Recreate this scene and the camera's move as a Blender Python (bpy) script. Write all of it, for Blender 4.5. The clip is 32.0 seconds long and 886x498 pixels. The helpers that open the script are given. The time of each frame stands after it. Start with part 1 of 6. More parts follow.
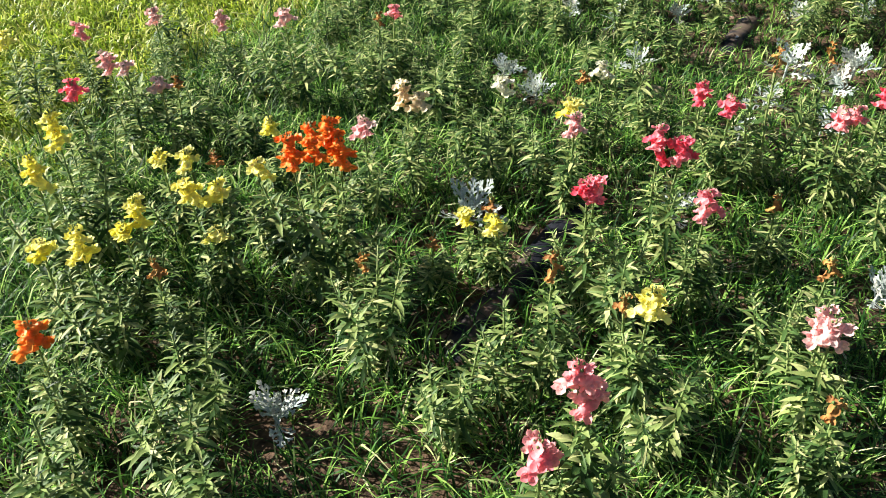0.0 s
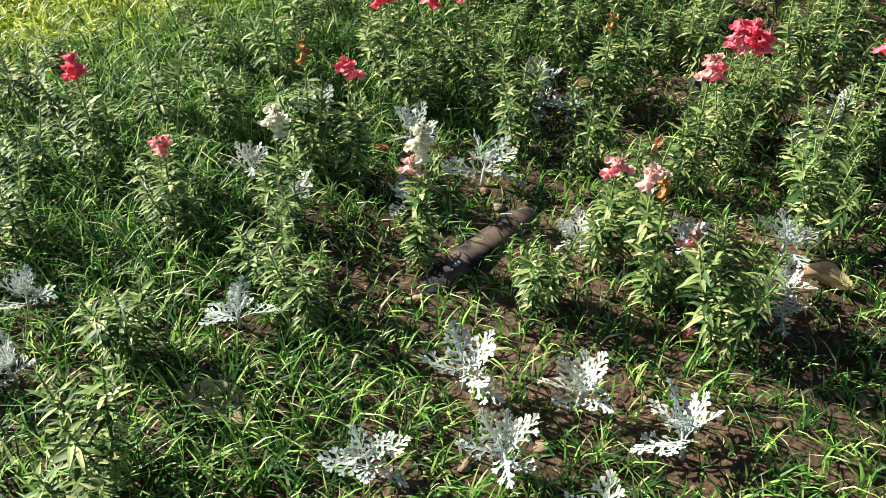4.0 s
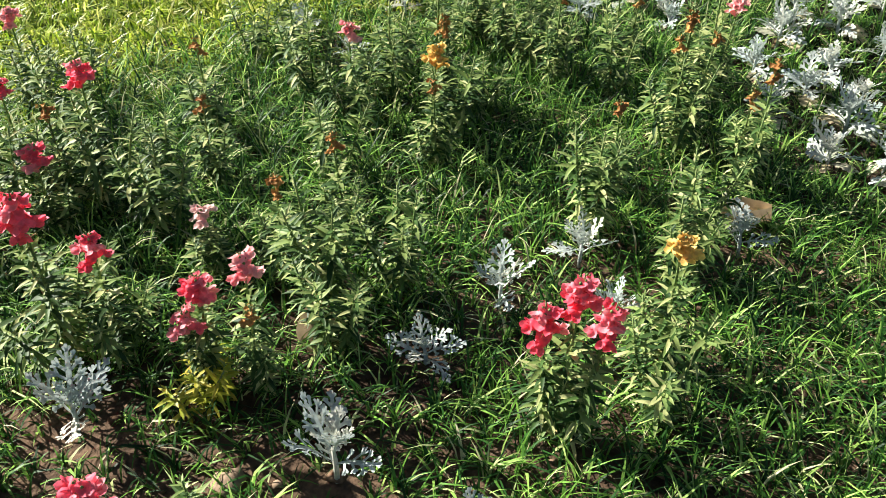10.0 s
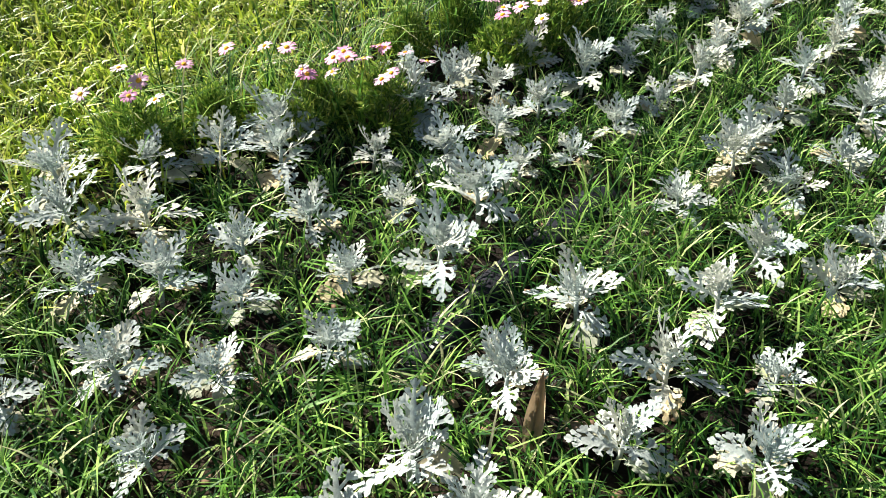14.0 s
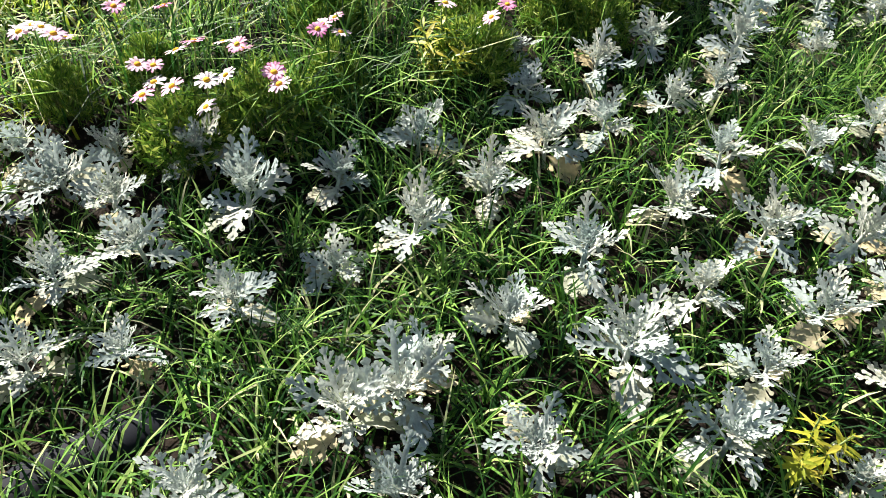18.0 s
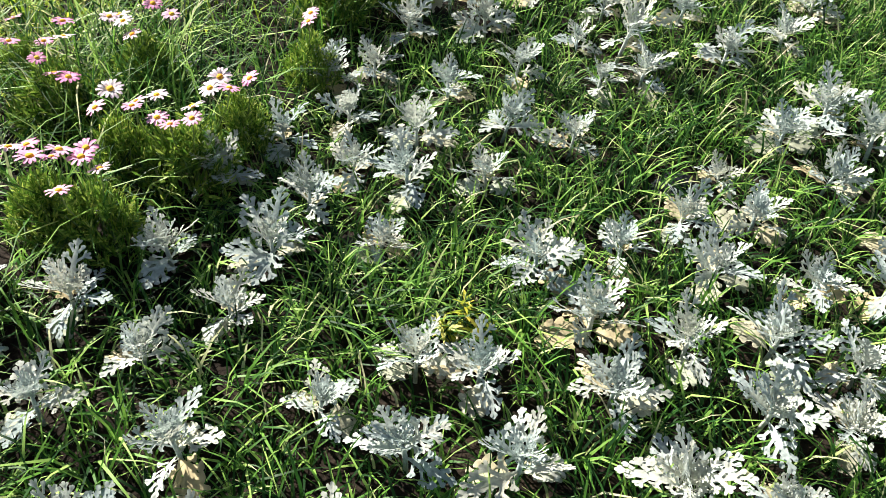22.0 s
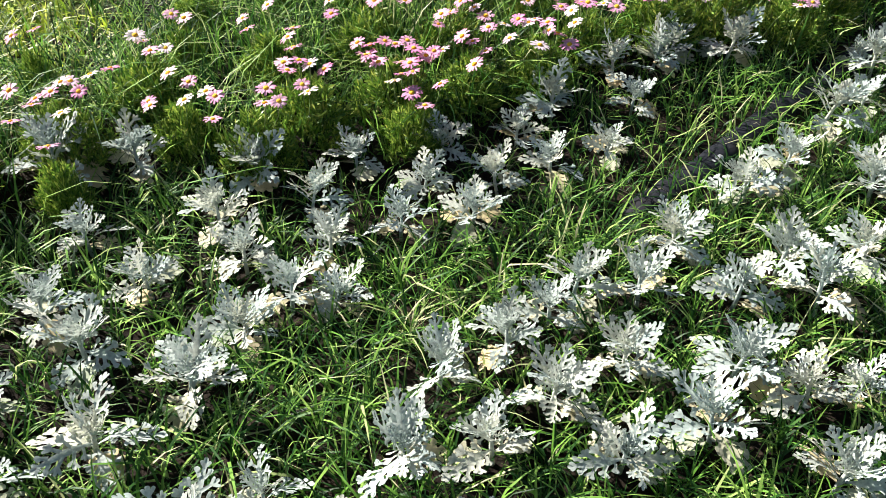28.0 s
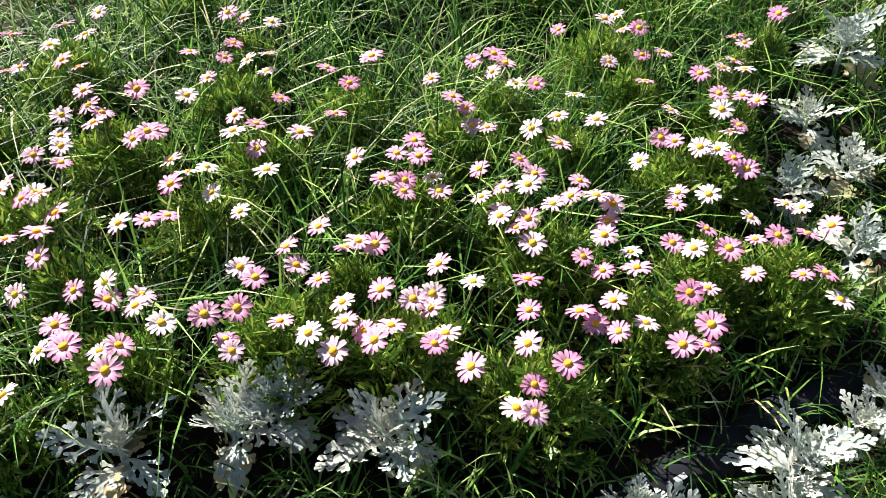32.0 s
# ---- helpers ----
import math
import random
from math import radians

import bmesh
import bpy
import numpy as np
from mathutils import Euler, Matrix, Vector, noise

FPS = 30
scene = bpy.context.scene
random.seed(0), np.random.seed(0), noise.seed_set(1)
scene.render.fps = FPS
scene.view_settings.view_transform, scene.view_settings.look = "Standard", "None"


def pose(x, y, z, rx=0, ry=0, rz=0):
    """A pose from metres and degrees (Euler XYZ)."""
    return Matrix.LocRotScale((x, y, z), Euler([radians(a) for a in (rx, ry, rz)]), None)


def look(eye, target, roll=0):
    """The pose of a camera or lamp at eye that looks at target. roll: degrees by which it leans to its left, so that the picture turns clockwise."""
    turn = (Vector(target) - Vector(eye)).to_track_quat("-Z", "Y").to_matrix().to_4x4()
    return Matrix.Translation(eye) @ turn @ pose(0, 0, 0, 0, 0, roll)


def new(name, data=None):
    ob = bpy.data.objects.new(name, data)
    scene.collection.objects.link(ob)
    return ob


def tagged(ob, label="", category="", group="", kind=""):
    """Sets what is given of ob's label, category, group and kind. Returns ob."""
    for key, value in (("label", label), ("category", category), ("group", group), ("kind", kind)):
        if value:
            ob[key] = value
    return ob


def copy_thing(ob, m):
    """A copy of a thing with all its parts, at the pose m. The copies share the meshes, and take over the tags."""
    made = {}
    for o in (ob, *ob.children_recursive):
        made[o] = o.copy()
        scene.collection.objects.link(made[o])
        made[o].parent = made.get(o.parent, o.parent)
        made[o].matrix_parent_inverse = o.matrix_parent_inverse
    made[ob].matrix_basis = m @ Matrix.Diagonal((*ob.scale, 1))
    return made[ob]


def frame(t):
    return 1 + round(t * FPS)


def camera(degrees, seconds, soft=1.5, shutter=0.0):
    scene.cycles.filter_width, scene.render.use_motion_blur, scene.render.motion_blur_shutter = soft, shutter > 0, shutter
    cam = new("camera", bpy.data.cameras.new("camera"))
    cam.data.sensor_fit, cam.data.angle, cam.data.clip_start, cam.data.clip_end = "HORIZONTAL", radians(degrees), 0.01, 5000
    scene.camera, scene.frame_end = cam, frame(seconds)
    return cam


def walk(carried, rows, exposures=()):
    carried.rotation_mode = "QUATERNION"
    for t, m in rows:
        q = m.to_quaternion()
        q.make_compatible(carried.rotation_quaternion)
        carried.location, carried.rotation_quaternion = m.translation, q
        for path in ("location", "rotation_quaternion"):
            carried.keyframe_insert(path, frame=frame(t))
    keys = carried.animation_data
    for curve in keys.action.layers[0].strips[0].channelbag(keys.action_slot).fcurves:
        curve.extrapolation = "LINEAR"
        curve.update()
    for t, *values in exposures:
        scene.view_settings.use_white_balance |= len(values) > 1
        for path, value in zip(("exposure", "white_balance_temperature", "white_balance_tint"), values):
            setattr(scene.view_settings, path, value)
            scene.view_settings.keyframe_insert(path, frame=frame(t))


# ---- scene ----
# ---- camera ----
cam = camera(55.2, 32.0, soft=0.35)
PATH = [
    (0, (0.000, 0.000, 1.319), (-0.076, 1.617, 0.144), -3.25),
    (0.5, (0.213, 0.173, 1.302), (0.095, 1.789, 0.130), -2.68),
    (1, (0.398, 0.399, 1.278), (0.294, 2.004, 0.089), -2.93),
    (1.5, (0.539, 0.637, 1.293), (0.449, 2.249, 0.112), -2.31),
    (2, (0.704, 0.829, 1.277), (0.580, 2.433, 0.088), -2.69),
    (2.5, (0.853, 0.993, 1.256), (0.684, 2.582, 0.054), -1.91),
    (4.5, (1.380, 1.905, 1.293), (1.126, 3.434, 0.029), 0.46),
    (5, (1.520, 2.199, 1.284), (1.289, 3.737, 0.027), 1.29),
    (5.5, (1.646, 2.417, 1.285), (1.410, 3.940, 0.010), 1.28),
    (6, (1.837, 2.619, 1.281), (1.506, 4.139, 0.023), 2.55),
    (6.5, (1.979, 2.859, 1.261), (1.626, 4.366, -0.005), 2.08),
    (7, (2.061, 3.087, 1.240), (1.691, 4.604, -0.010), 3.37),
    (7.5, (2.096, 3.175, 1.228), (1.707, 4.660, -0.054), 3.45),
    (8, (2.177, 3.270, 1.244), (1.724, 4.740, -0.035), 2.45),
    (8.5, (2.315, 3.379, 1.257), (1.828, 4.845, -0.013), 2.06),
    (9, (2.427, 3.562, 1.257), (1.944, 5.034, -0.008), 0.65),
    (9.5, (2.563, 3.874, 1.265), (2.185, 5.404, 0.033), 1.47),
    (10, (2.707, 4.130, 1.233), (2.362, 5.650, -0.021), 0.71),
    (10.5, (2.858, 4.394, 1.219), (2.493, 5.895, -0.051), 1.93),
    (11, (2.964, 4.749, 1.232), (2.596, 6.258, -0.027), 2.24),
    (11.5, (3.052, 5.031, 1.237), (2.703, 6.547, -0.019), 2.82),
    (12, (3.165, 5.311, 1.228), (2.759, 6.816, -0.024), 3.91),
    (12.5, (3.216, 5.594, 1.196), (2.786, 7.081, -0.071), 3.62),
    (13, (3.279, 5.852, 1.220), (2.887, 7.356, -0.038), 4.56),
    (13.5, (3.415, 6.101, 1.213), (3.009, 7.602, -0.046), 3.05),
    (15.5, (3.824, 6.961, 1.199), (3.193, 8.158, -0.274), 5.03),
    (16, (3.939, 7.144, 1.187), (3.275, 8.331, -0.279), 4.83),
    (16.5, (3.986, 7.407, 1.185), (3.331, 8.604, -0.277), 5.54),
    (17, (4.037, 7.567, 1.191), (3.388, 8.780, -0.260), 4.62),
    (17.5, (4.097, 7.650, 1.182), (3.437, 8.857, -0.269), 4.51),
    (18, (4.121, 7.670, 1.180), (3.466, 8.875, -0.275), 5.17),
    (18.5, (4.125, 7.700, 1.170), (3.465, 8.904, -0.284), 4.86),
    (19, (4.127, 7.727, 1.169), (3.482, 8.936, -0.287), 5.21),
    (19.5, (4.161, 7.790, 1.177), (3.519, 9.008, -0.273), 4.49),
    (20, (4.223, 7.889, 1.181), (3.631, 9.142, -0.261), 5.33),
    (20.5, (4.273, 8.047, 1.180), (3.751, 9.327, -0.266), 4.95),
    (21, (4.336, 8.259, 1.205), (3.836, 9.584, -0.207), 6.09),
    (21.5, (4.427, 8.434, 1.230), (3.931, 9.773, -0.170), 4.68),
    (22, (4.566, 8.634, 1.232), (4.033, 9.965, -0.163), 5.96),
    (22.5, (4.672, 8.833, 1.229), (4.143, 10.160, -0.171), 5.35),
    (23, (4.734, 9.067, 1.226), (4.218, 10.416, -0.157), 5.40),
    (23.5, (4.783, 9.196, 1.224), (4.270, 10.555, -0.151), 4.07),
    (24, (4.851, 9.309, 1.221), (4.344, 10.668, -0.156), 4.07),
    (24.5, (4.971, 9.446, 1.228), (4.482, 10.823, -0.137), 4.70),
    (25, (5.048, 9.659, 1.239), (4.619, 11.045, -0.137), 4.41),
    (25.5, (5.114, 9.934, 1.281), (4.692, 11.340, -0.078), 4.66),
    (27.5, (5.654, 11.048, 1.262), (5.100, 12.451, -0.051), 0.38),
    (28, (5.801, 11.359, 1.266), (5.295, 12.779, -0.049), 1.58),
    (28.5, (5.947, 11.662, 1.255), (5.471, 13.075, -0.078), 2.20),
    (29, (6.016, 11.958, 1.257), (5.546, 13.380, -0.069), 5.18),
    (29.5, (6.101, 12.197, 1.267), (5.523, 13.557, -0.081), 3.70),
    (30, (6.224, 12.410, 1.247), (5.553, 13.722, -0.105), 4.34),
    (30.5, (6.221, 12.653, 1.193), (5.520, 13.883, -0.221), 3.36),
    (31, (6.152, 12.943, 1.233), (5.446, 14.175, -0.175), 4.35),
    (31.5, (6.193, 13.163, 1.235), (5.456, 14.353, -0.194), 3.31),
    (32, (6.272, 13.306, 1.248), (5.501, 14.455, -0.196), 3.12),
]
walk(cam, [(t, look(eye, target, roll)) for t, eye, target, roll in PATH])

# ---- sky and sun ----
SUN_AZ, SUN_EL = radians(75), radians(31)   # azimuth counter-clockwise from +y, elevation
sun_dir = Vector((-math.sin(SUN_AZ) * math.cos(SUN_EL), math.cos(SUN_AZ) * math.cos(SUN_EL), math.sin(SUN_EL)))
world = bpy.data.worlds.new("sky")
world.use_nodes = True
scene.world = world
wn = world.node_tree
sky = wn.nodes.new("ShaderNodeTexSky")
sky.sky_type, sky.sun_disc = "NISHITA", False
sky.sun_elevation, sky.sun_rotation = SUN_EL, -SUN_AZ
wn.links.new(sky.outputs[0], wn.nodes["Background"].inputs[0])
wn.nodes["Background"].inputs[1].default_value = 0.031
sun = new("sun", bpy.data.lights.new("sun", "SUN"))
sun.data.energy, sun.data.angle, sun.data.color = 5.0, radians(0.55), (1.0, 0.935, 0.86)
sun.matrix_world = look(sun_dir * 30, (0, 0, 0))
scene.view_settings.exposure = 1.54


# ---- materials ----
def surface(name, rough=0.6, translucent=0.0, bump=0.0, bump_scale=200.0, spec=0.3):
    """A leaf-like or matt surface: returns the tree, the colour sockets to feed and the coordinates."""
    m = bpy.data.materials.new(name)
    m.use_nodes = True
    t = m.node_tree
    p = t.nodes["Principled BSDF"]
    p.inputs["Roughness"].default_value = rough
    p.inputs["Specular IOR Level"].default_value = spec
    feeds = [p.inputs["Base Color"]]
    if translucent:
        tr = t.nodes.new("ShaderNodeBsdfTranslucent")
        mix = t.nodes.new("ShaderNodeMixShader")
        mix.inputs[0].default_value = translucent
        t.links.new(p.outputs[0], mix.inputs[1])
        t.links.new(tr.outputs[0], mix.inputs[2])
        t.links.new(mix.outputs[0], t.nodes["Material Output"].inputs[0])
        feeds.append(tr.inputs[0])
    co = t.nodes.new("ShaderNodeTexCoord")
    if bump:
        n = t.nodes.new("ShaderNodeTexNoise")
        n.inputs["Scale"].default_value, n.inputs["Detail"].default_value = bump_scale, 4
        b = t.nodes.new("ShaderNodeBump")
        b.inputs["Strength"].default_value, b.inputs["Distance"].default_value = bump, 0.002
        t.links.new(co.outputs["Object"], n.inputs["Vector"])
        t.links.new(n.outputs[0], b.inputs["Height"])
        t.links.new(b.outputs[0], p.inputs["Normal"])
    return m, t, feeds, co


def ramp(t, source, stops):
    r = t.nodes.new("ShaderNodeValToRGB")
    e = r.color_ramp.elements
    while len(e) < len(stops):
        e.new(0.5)
    for k, (at, col) in zip(e, stops):
        k.position, k.color = at, (*col, 1)
    t.links.new(source, r.inputs[0])
    return r.outputs[0]


def mixed(t, a, b, fac, mode="MIX"):
    x = t.nodes.new("ShaderNodeMix")
    x.data_type, x.blend_type = "RGBA", mode
    if isinstance(fac, float):
        x.inputs[0].default_value = fac
    else:
        t.links.new(fac, x.inputs[0])
    for sock, v in ((x.inputs[6], a), (x.inputs[7], b)):
        if isinstance(v, tuple):
            sock.default_value = (*v, 1)
        else:
            t.links.new(v, sock)
    return x.outputs[2]


def noise_at(t, co, scale, detail=3.0, which="Object"):
    n = t.nodes.new("ShaderNodeTexNoise")
    n.inputs["Scale"].default_value, n.inputs["Detail"].default_value = scale, detail
    t.links.new(co.outputs[which], n.inputs["Vector"])
    return n.outputs[0]


def leafy(name, stops, rough=0.5, translucent=0.35, spread="object", blotch=60.0, spec=0.35):
    """Foliage or petals: a spread of tones from piece to piece, and blotches along each."""
    m, t, feeds, co = surface(name, rough, translucent, 0.25, 300.0, spec)
    if spread == "object":
        src = t.nodes.new("ShaderNodeObjectInfo").outputs["Random"]
    else:
        src = t.nodes.new("ShaderNodeNewGeometry").outputs["Random Per Island"]
    col = ramp(t, src, stops)
    col = mixed(t, col, ramp(t, noise_at(t, co, blotch), [(0.3, (0.72, 0.72, 0.72)), (0.7, (1.2, 1.2, 1.2))]), 1.0, "MULTIPLY")
    for f in feeds:
        t.links.new(col, f)
    return m


M_GRASS = leafy("bed_grass_blade", [(0.0, (0.008, 0.036, 0.008)), (0.36, (0.03, 0.105, 0.018)), (0.66, (0.145, 0.33, 0.045)), (0.9, (0.39, 0.59, 0.14)), (1.0, (0.64, 0.6, 0.38))], 0.48, 0.33, "island", 25.0, 0.2)
M_LAWN = leafy("lawn_grass_blade", [(0.0, (0.06, 0.13, 0.008)), (0.3, (0.2, 0.33, 0.02)), (0.75, (0.52, 0.62, 0.06)), (1.0, (0.72, 0.68, 0.24))], 0.4, 0.42, "island", 6.0, 0.4)
M_SNAP_LEAF = leafy("snapdragon_leaf", [(0.0, (0.022, 0.06, 0.016)), (0.4, (0.085, 0.165, 0.042)), (0.7, (0.29, 0.38, 0.12)), (0.92, (0.6, 0.62, 0.28)), (1.0, (0.64, 0.54, 0.22))], 0.52, 0.3, "island", 40.0, 0.24)
M_SNAP_STEM = leafy("snapdragon_stem", [(0.0, (0.13, 0.22, 0.06)), (1.0, (0.24, 0.3, 0.1))], 0.5, 0.1)
M_DAISY_LEAF = leafy("daisy_leaf", [(0.0, (0.04, 0.11, 0.014)), (0.45, (0.12, 0.24, 0.028)), (0.85, (0.32, 0.44, 0.07)), (1.0, (0.55, 0.6, 0.13))], 0.4, 0.3, "island", 40.0)
M_FELT = leafy("felted_silver_leaf", [(0.0, (0.41, 0.49, 0.47)), (0.5, (0.51, 0.565, 0.525)), (1.0, (0.6, 0.61, 0.515))], 0.85, 0.26, "object", 120.0, 0.1)
M_FELT_OLD = leafy("old_silver_leaf", [(0.0, (0.36, 0.41, 0.31)), (0.5, (0.52, 0.5, 0.36)), (1.0, (0.57, 0.47, 0.27))], 0.85, 0.15, "object", 60.0, 0.1)
BLOOM = {
    "R": ("coral red", leafy("coral_red_petal", [(0.0, (0.92, 0.11, 0.17)), (0.5, (0.95, 0.21, 0.29)), (1.0, (0.97, 0.44, 0.47))], 0.5, 0.48, "object", 90.0)),
    "K": ("rose pink", leafy("rose_pink_petal", [(0.0, (0.94, 0.32, 0.36)), (1.0, (0.96, 0.55, 0.53))], 0.5, 0.45, "object", 90.0)),
    "P": ("pale pink", leafy("pale_pink_petal", [(0.0, (0.88, 0.5, 0.5)), (1.0, (0.92, 0.68, 0.62))], 0.5, 0.46, "object", 90.0)),
    "Y": ("bright yellow", leafy("yellow_petal", [(0.0, (0.94, 0.86, 0.1)), (1.0, (0.95, 0.92, 0.38))], 0.5, 0.46, "object", 90.0)),
    "O": ("deep orange", leafy("orange_petal", [(0.0, (0.92, 0.2, 0.025)), (1.0, (0.95, 0.38, 0.07))], 0.5, 0.42, "object", 90.0)),
    "C": ("cream", leafy("cream_petal", [(0.0, (0.88, 0.7, 0.42)), (1.0, (0.9, 0.8, 0.6))], 0.5, 0.46, "object", 90.0)),
    "W": ("white", leafy("white_petal", [(0.0, (0.84, 0.82, 0.62)), (1.0, (0.88, 0.86, 0.74))], 0.5, 0.46, "object", 90.0)),
    "A": ("apricot yellow", leafy("apricot_petal", [(0.0, (0.86, 0.55, 0.14)), (1.0, (0.9, 0.68, 0.24))], 0.5, 0.46, "object", 90.0)),
    "F": ("withered brown", leafy("withered_petal", [(0.0, (0.28, 0.13, 0.04)), (0.6, (0.45, 0.22, 0.06)), (1.0, (0.55, 0.34, 0.1))], 0.8, 0.2, "object", 120.0)),
}
M_DRY = leafy("dry_leaf", [(0.0, (0.42, 0.3, 0.18)), (1.0, (0.58, 0.45, 0.29))], 0.75, 0.15, "object", 30.0, 0.2)


def daisy_petal_material():
    m, t, feeds, co = surface("daisy_petal", 0.55, 0.3)
    ln = t.nodes.new("ShaderNodeVectorMath")
    ln.operation = "LENGTH"
    t.links.new(co.outputs["Object"], ln.inputs[0])
    mr = t.nodes.new("ShaderNodeMapRange")
    mr.inputs[1].default_value, mr.inputs[2].default_value = 0.006, 0.024
    t.links.new(ln.outputs["Value"], mr.inputs[0])
    rnd = t.nodes.new("ShaderNodeObjectInfo").outputs["Random"]
    tip = ramp(t, rnd, [(0.0, (0.82, 0.72, 0.77)), (0.18, (0.8, 0.52, 0.67)), (0.45, (0.77, 0.33, 0.55)), (1.0, (0.68, 0.17, 0.43))])
    root = ramp(t, rnd, [(0.0, (0.84, 0.79, 0.8)), (0.3, (0.82, 0.58, 0.7)), (1.0, (0.77, 0.42, 0.6))])
    col = mixed(t, root, tip, mr.outputs[0])
    for f in feeds:
        t.links.new(col, f)
    return m


M_DAISY = daisy_petal_material()
M_DISC = leafy("daisy_disc", [(0.0, (0.75, 0.36, 0.02)), (1.0, (0.85, 0.55, 0.04))], 0.8, 0.05, "object", 900.0, 0.2)


def soil_material():
    m, t, feeds, co = surface("damp_soil", 0.95, 0.0, 0.0, 1.0, 0.15)
    big, small = noise_at(t, co, 2.2, 5), noise_at(t, co, 55.0, 8)
    col = mixed(t, ramp(t, big, [(0.35, (0.045, 0.03, 0.02)), (0.65, (0.125, 0.086, 0.058))]),
                ramp(t, small, [(0.3, (0.45, 0.45, 0.45)), (0.72, (1.5, 1.42, 1.3))]), 1.0, "MULTIPLY")
    # further on, shade deep in the thick grass is painted into the damp soil
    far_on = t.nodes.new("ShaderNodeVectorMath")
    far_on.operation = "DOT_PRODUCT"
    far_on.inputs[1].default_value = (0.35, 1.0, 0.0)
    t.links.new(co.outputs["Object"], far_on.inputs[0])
    damp_shade = t.nodes.new("ShaderNodeMapRange")
    damp_shade.inputs[1].default_value, damp_shade.inputs[2].default_value = 6.8, 8.4
    t.links.new(far_on.outputs["Value"], damp_shade.inputs[0])
    col = mixed(t, col, mixed(t, col, (0.2, 0.22, 0.24), 1.0, "MULTIPLY"), damp_shade.outputs[0])
    # thatch of the lawn on both sides of the bed, with a wavering edge
    def beyond(nx, ny, lo, hi):
        dot = t.nodes.new("ShaderNodeVectorMath")
        dot.operation = "DOT_PRODUCT"
        dot.inputs[1].default_value = (nx, ny, 0.0)
        t.links.new(co.outputs["Object"], dot.inputs[0])
        shift = t.nodes.new("ShaderNodeMath")
        shift.operation = "MULTIPLY_ADD"
        t.links.new(big, shift.inputs[0])
        shift.inputs[1].default_value = 0.5
        t.links.new(dot.outputs["Value"], shift.inputs[2])
        step = t.nodes.new("ShaderNodeMapRange")
        step.inputs[1].default_value, step.inputs[2].default_value = lo, hi
        t.links.new(shift.outputs[0], step.inputs[0])
        return step.outputs[0]

    def joined(a, b, how):
        q = t.nodes.new("ShaderNodeMath")
        q.operation = how
        t.links.new(a, q.inputs[0])
        t.links.new(b, q.inputs[1])
        return q.outputs[0]

    left_side = joined(beyond(-0.78, 0.62, 3.05, 3.4), beyond(-0.938, 0.347, 1.25, 1.55), "MULTIPLY")
    lawn_part = joined(left_side, beyond(0.9, -0.43, 1.5, 1.9), "MAXIMUM")
    thatch = ramp(t, small, [(0.3, (0.035, 0.055, 0.01)), (0.7, (0.12, 0.15, 0.03))])
    col = mixed(t, col, thatch, lawn_part)
    b = t.nodes.new("ShaderNodeBump")
    b.inputs["Strength"].default_value, b.inputs["Distance"].default_value = 0.9, 0.012
    t.links.new(small, b.inputs["Height"])
    t.links.new(b.outputs[0], t.nodes["Principled BSDF"].inputs["Normal"])
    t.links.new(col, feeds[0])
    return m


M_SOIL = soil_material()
M_CLOD = leafy("soil_clod", [(0.0, (0.09, 0.055, 0.033)), (0.7, (0.19, 0.125, 0.08)), (1.0, (0.3, 0.22, 0.15))], 0.95, 0.0, "island", 90.0, 0.1)


def pipe_material():
    m, t, feeds, co = surface("black_polythene", 0.75, 0.0, 0.2, 60.0, 0.15)
    dust = ramp(t, noise_at(t, co, 9.0, 6), [(0.47, (0, 0, 0)), (0.6, (0.9, 0.9, 0.9))])
    cut = t.nodes.new("ShaderNodeSeparateXYZ")
    t.links.new(co.outputs["Object"], cut.inputs[0])
    dry = t.nodes.new("ShaderNodeMapRange")      # dry dust lies where the soil is bare
    dry.inputs[1].default_value, dry.inputs[2].default_value, dry.inputs[3].default_value, dry.inputs[4].default_value = 4.2, 6.5, 1.0, 0.05
    t.links.new(cut.outputs[1], dry.inputs[0])
    t.links.new(mixed(t, (0.011, 0.013, 0.019), (0.12, 0.09, 0.065), mixed(t, (0, 0, 0), dust, dry.outputs[0])), feeds[0])
    return m


M_PIPE = pipe_material()
M_PRINT = leafy("pale_print", [(0.0, (0.4, 0.42, 0.44)), (1.0, (0.4, 0.42, 0.44))], 0.6, 0.0)
M_BRICK = leafy("brick_red", [(0.0, (0.4, 0.1, 0.05)), (1.0, (0.45, 0.13, 0.07))], 0.9, 0.0, "object", 80.0, 0.1)


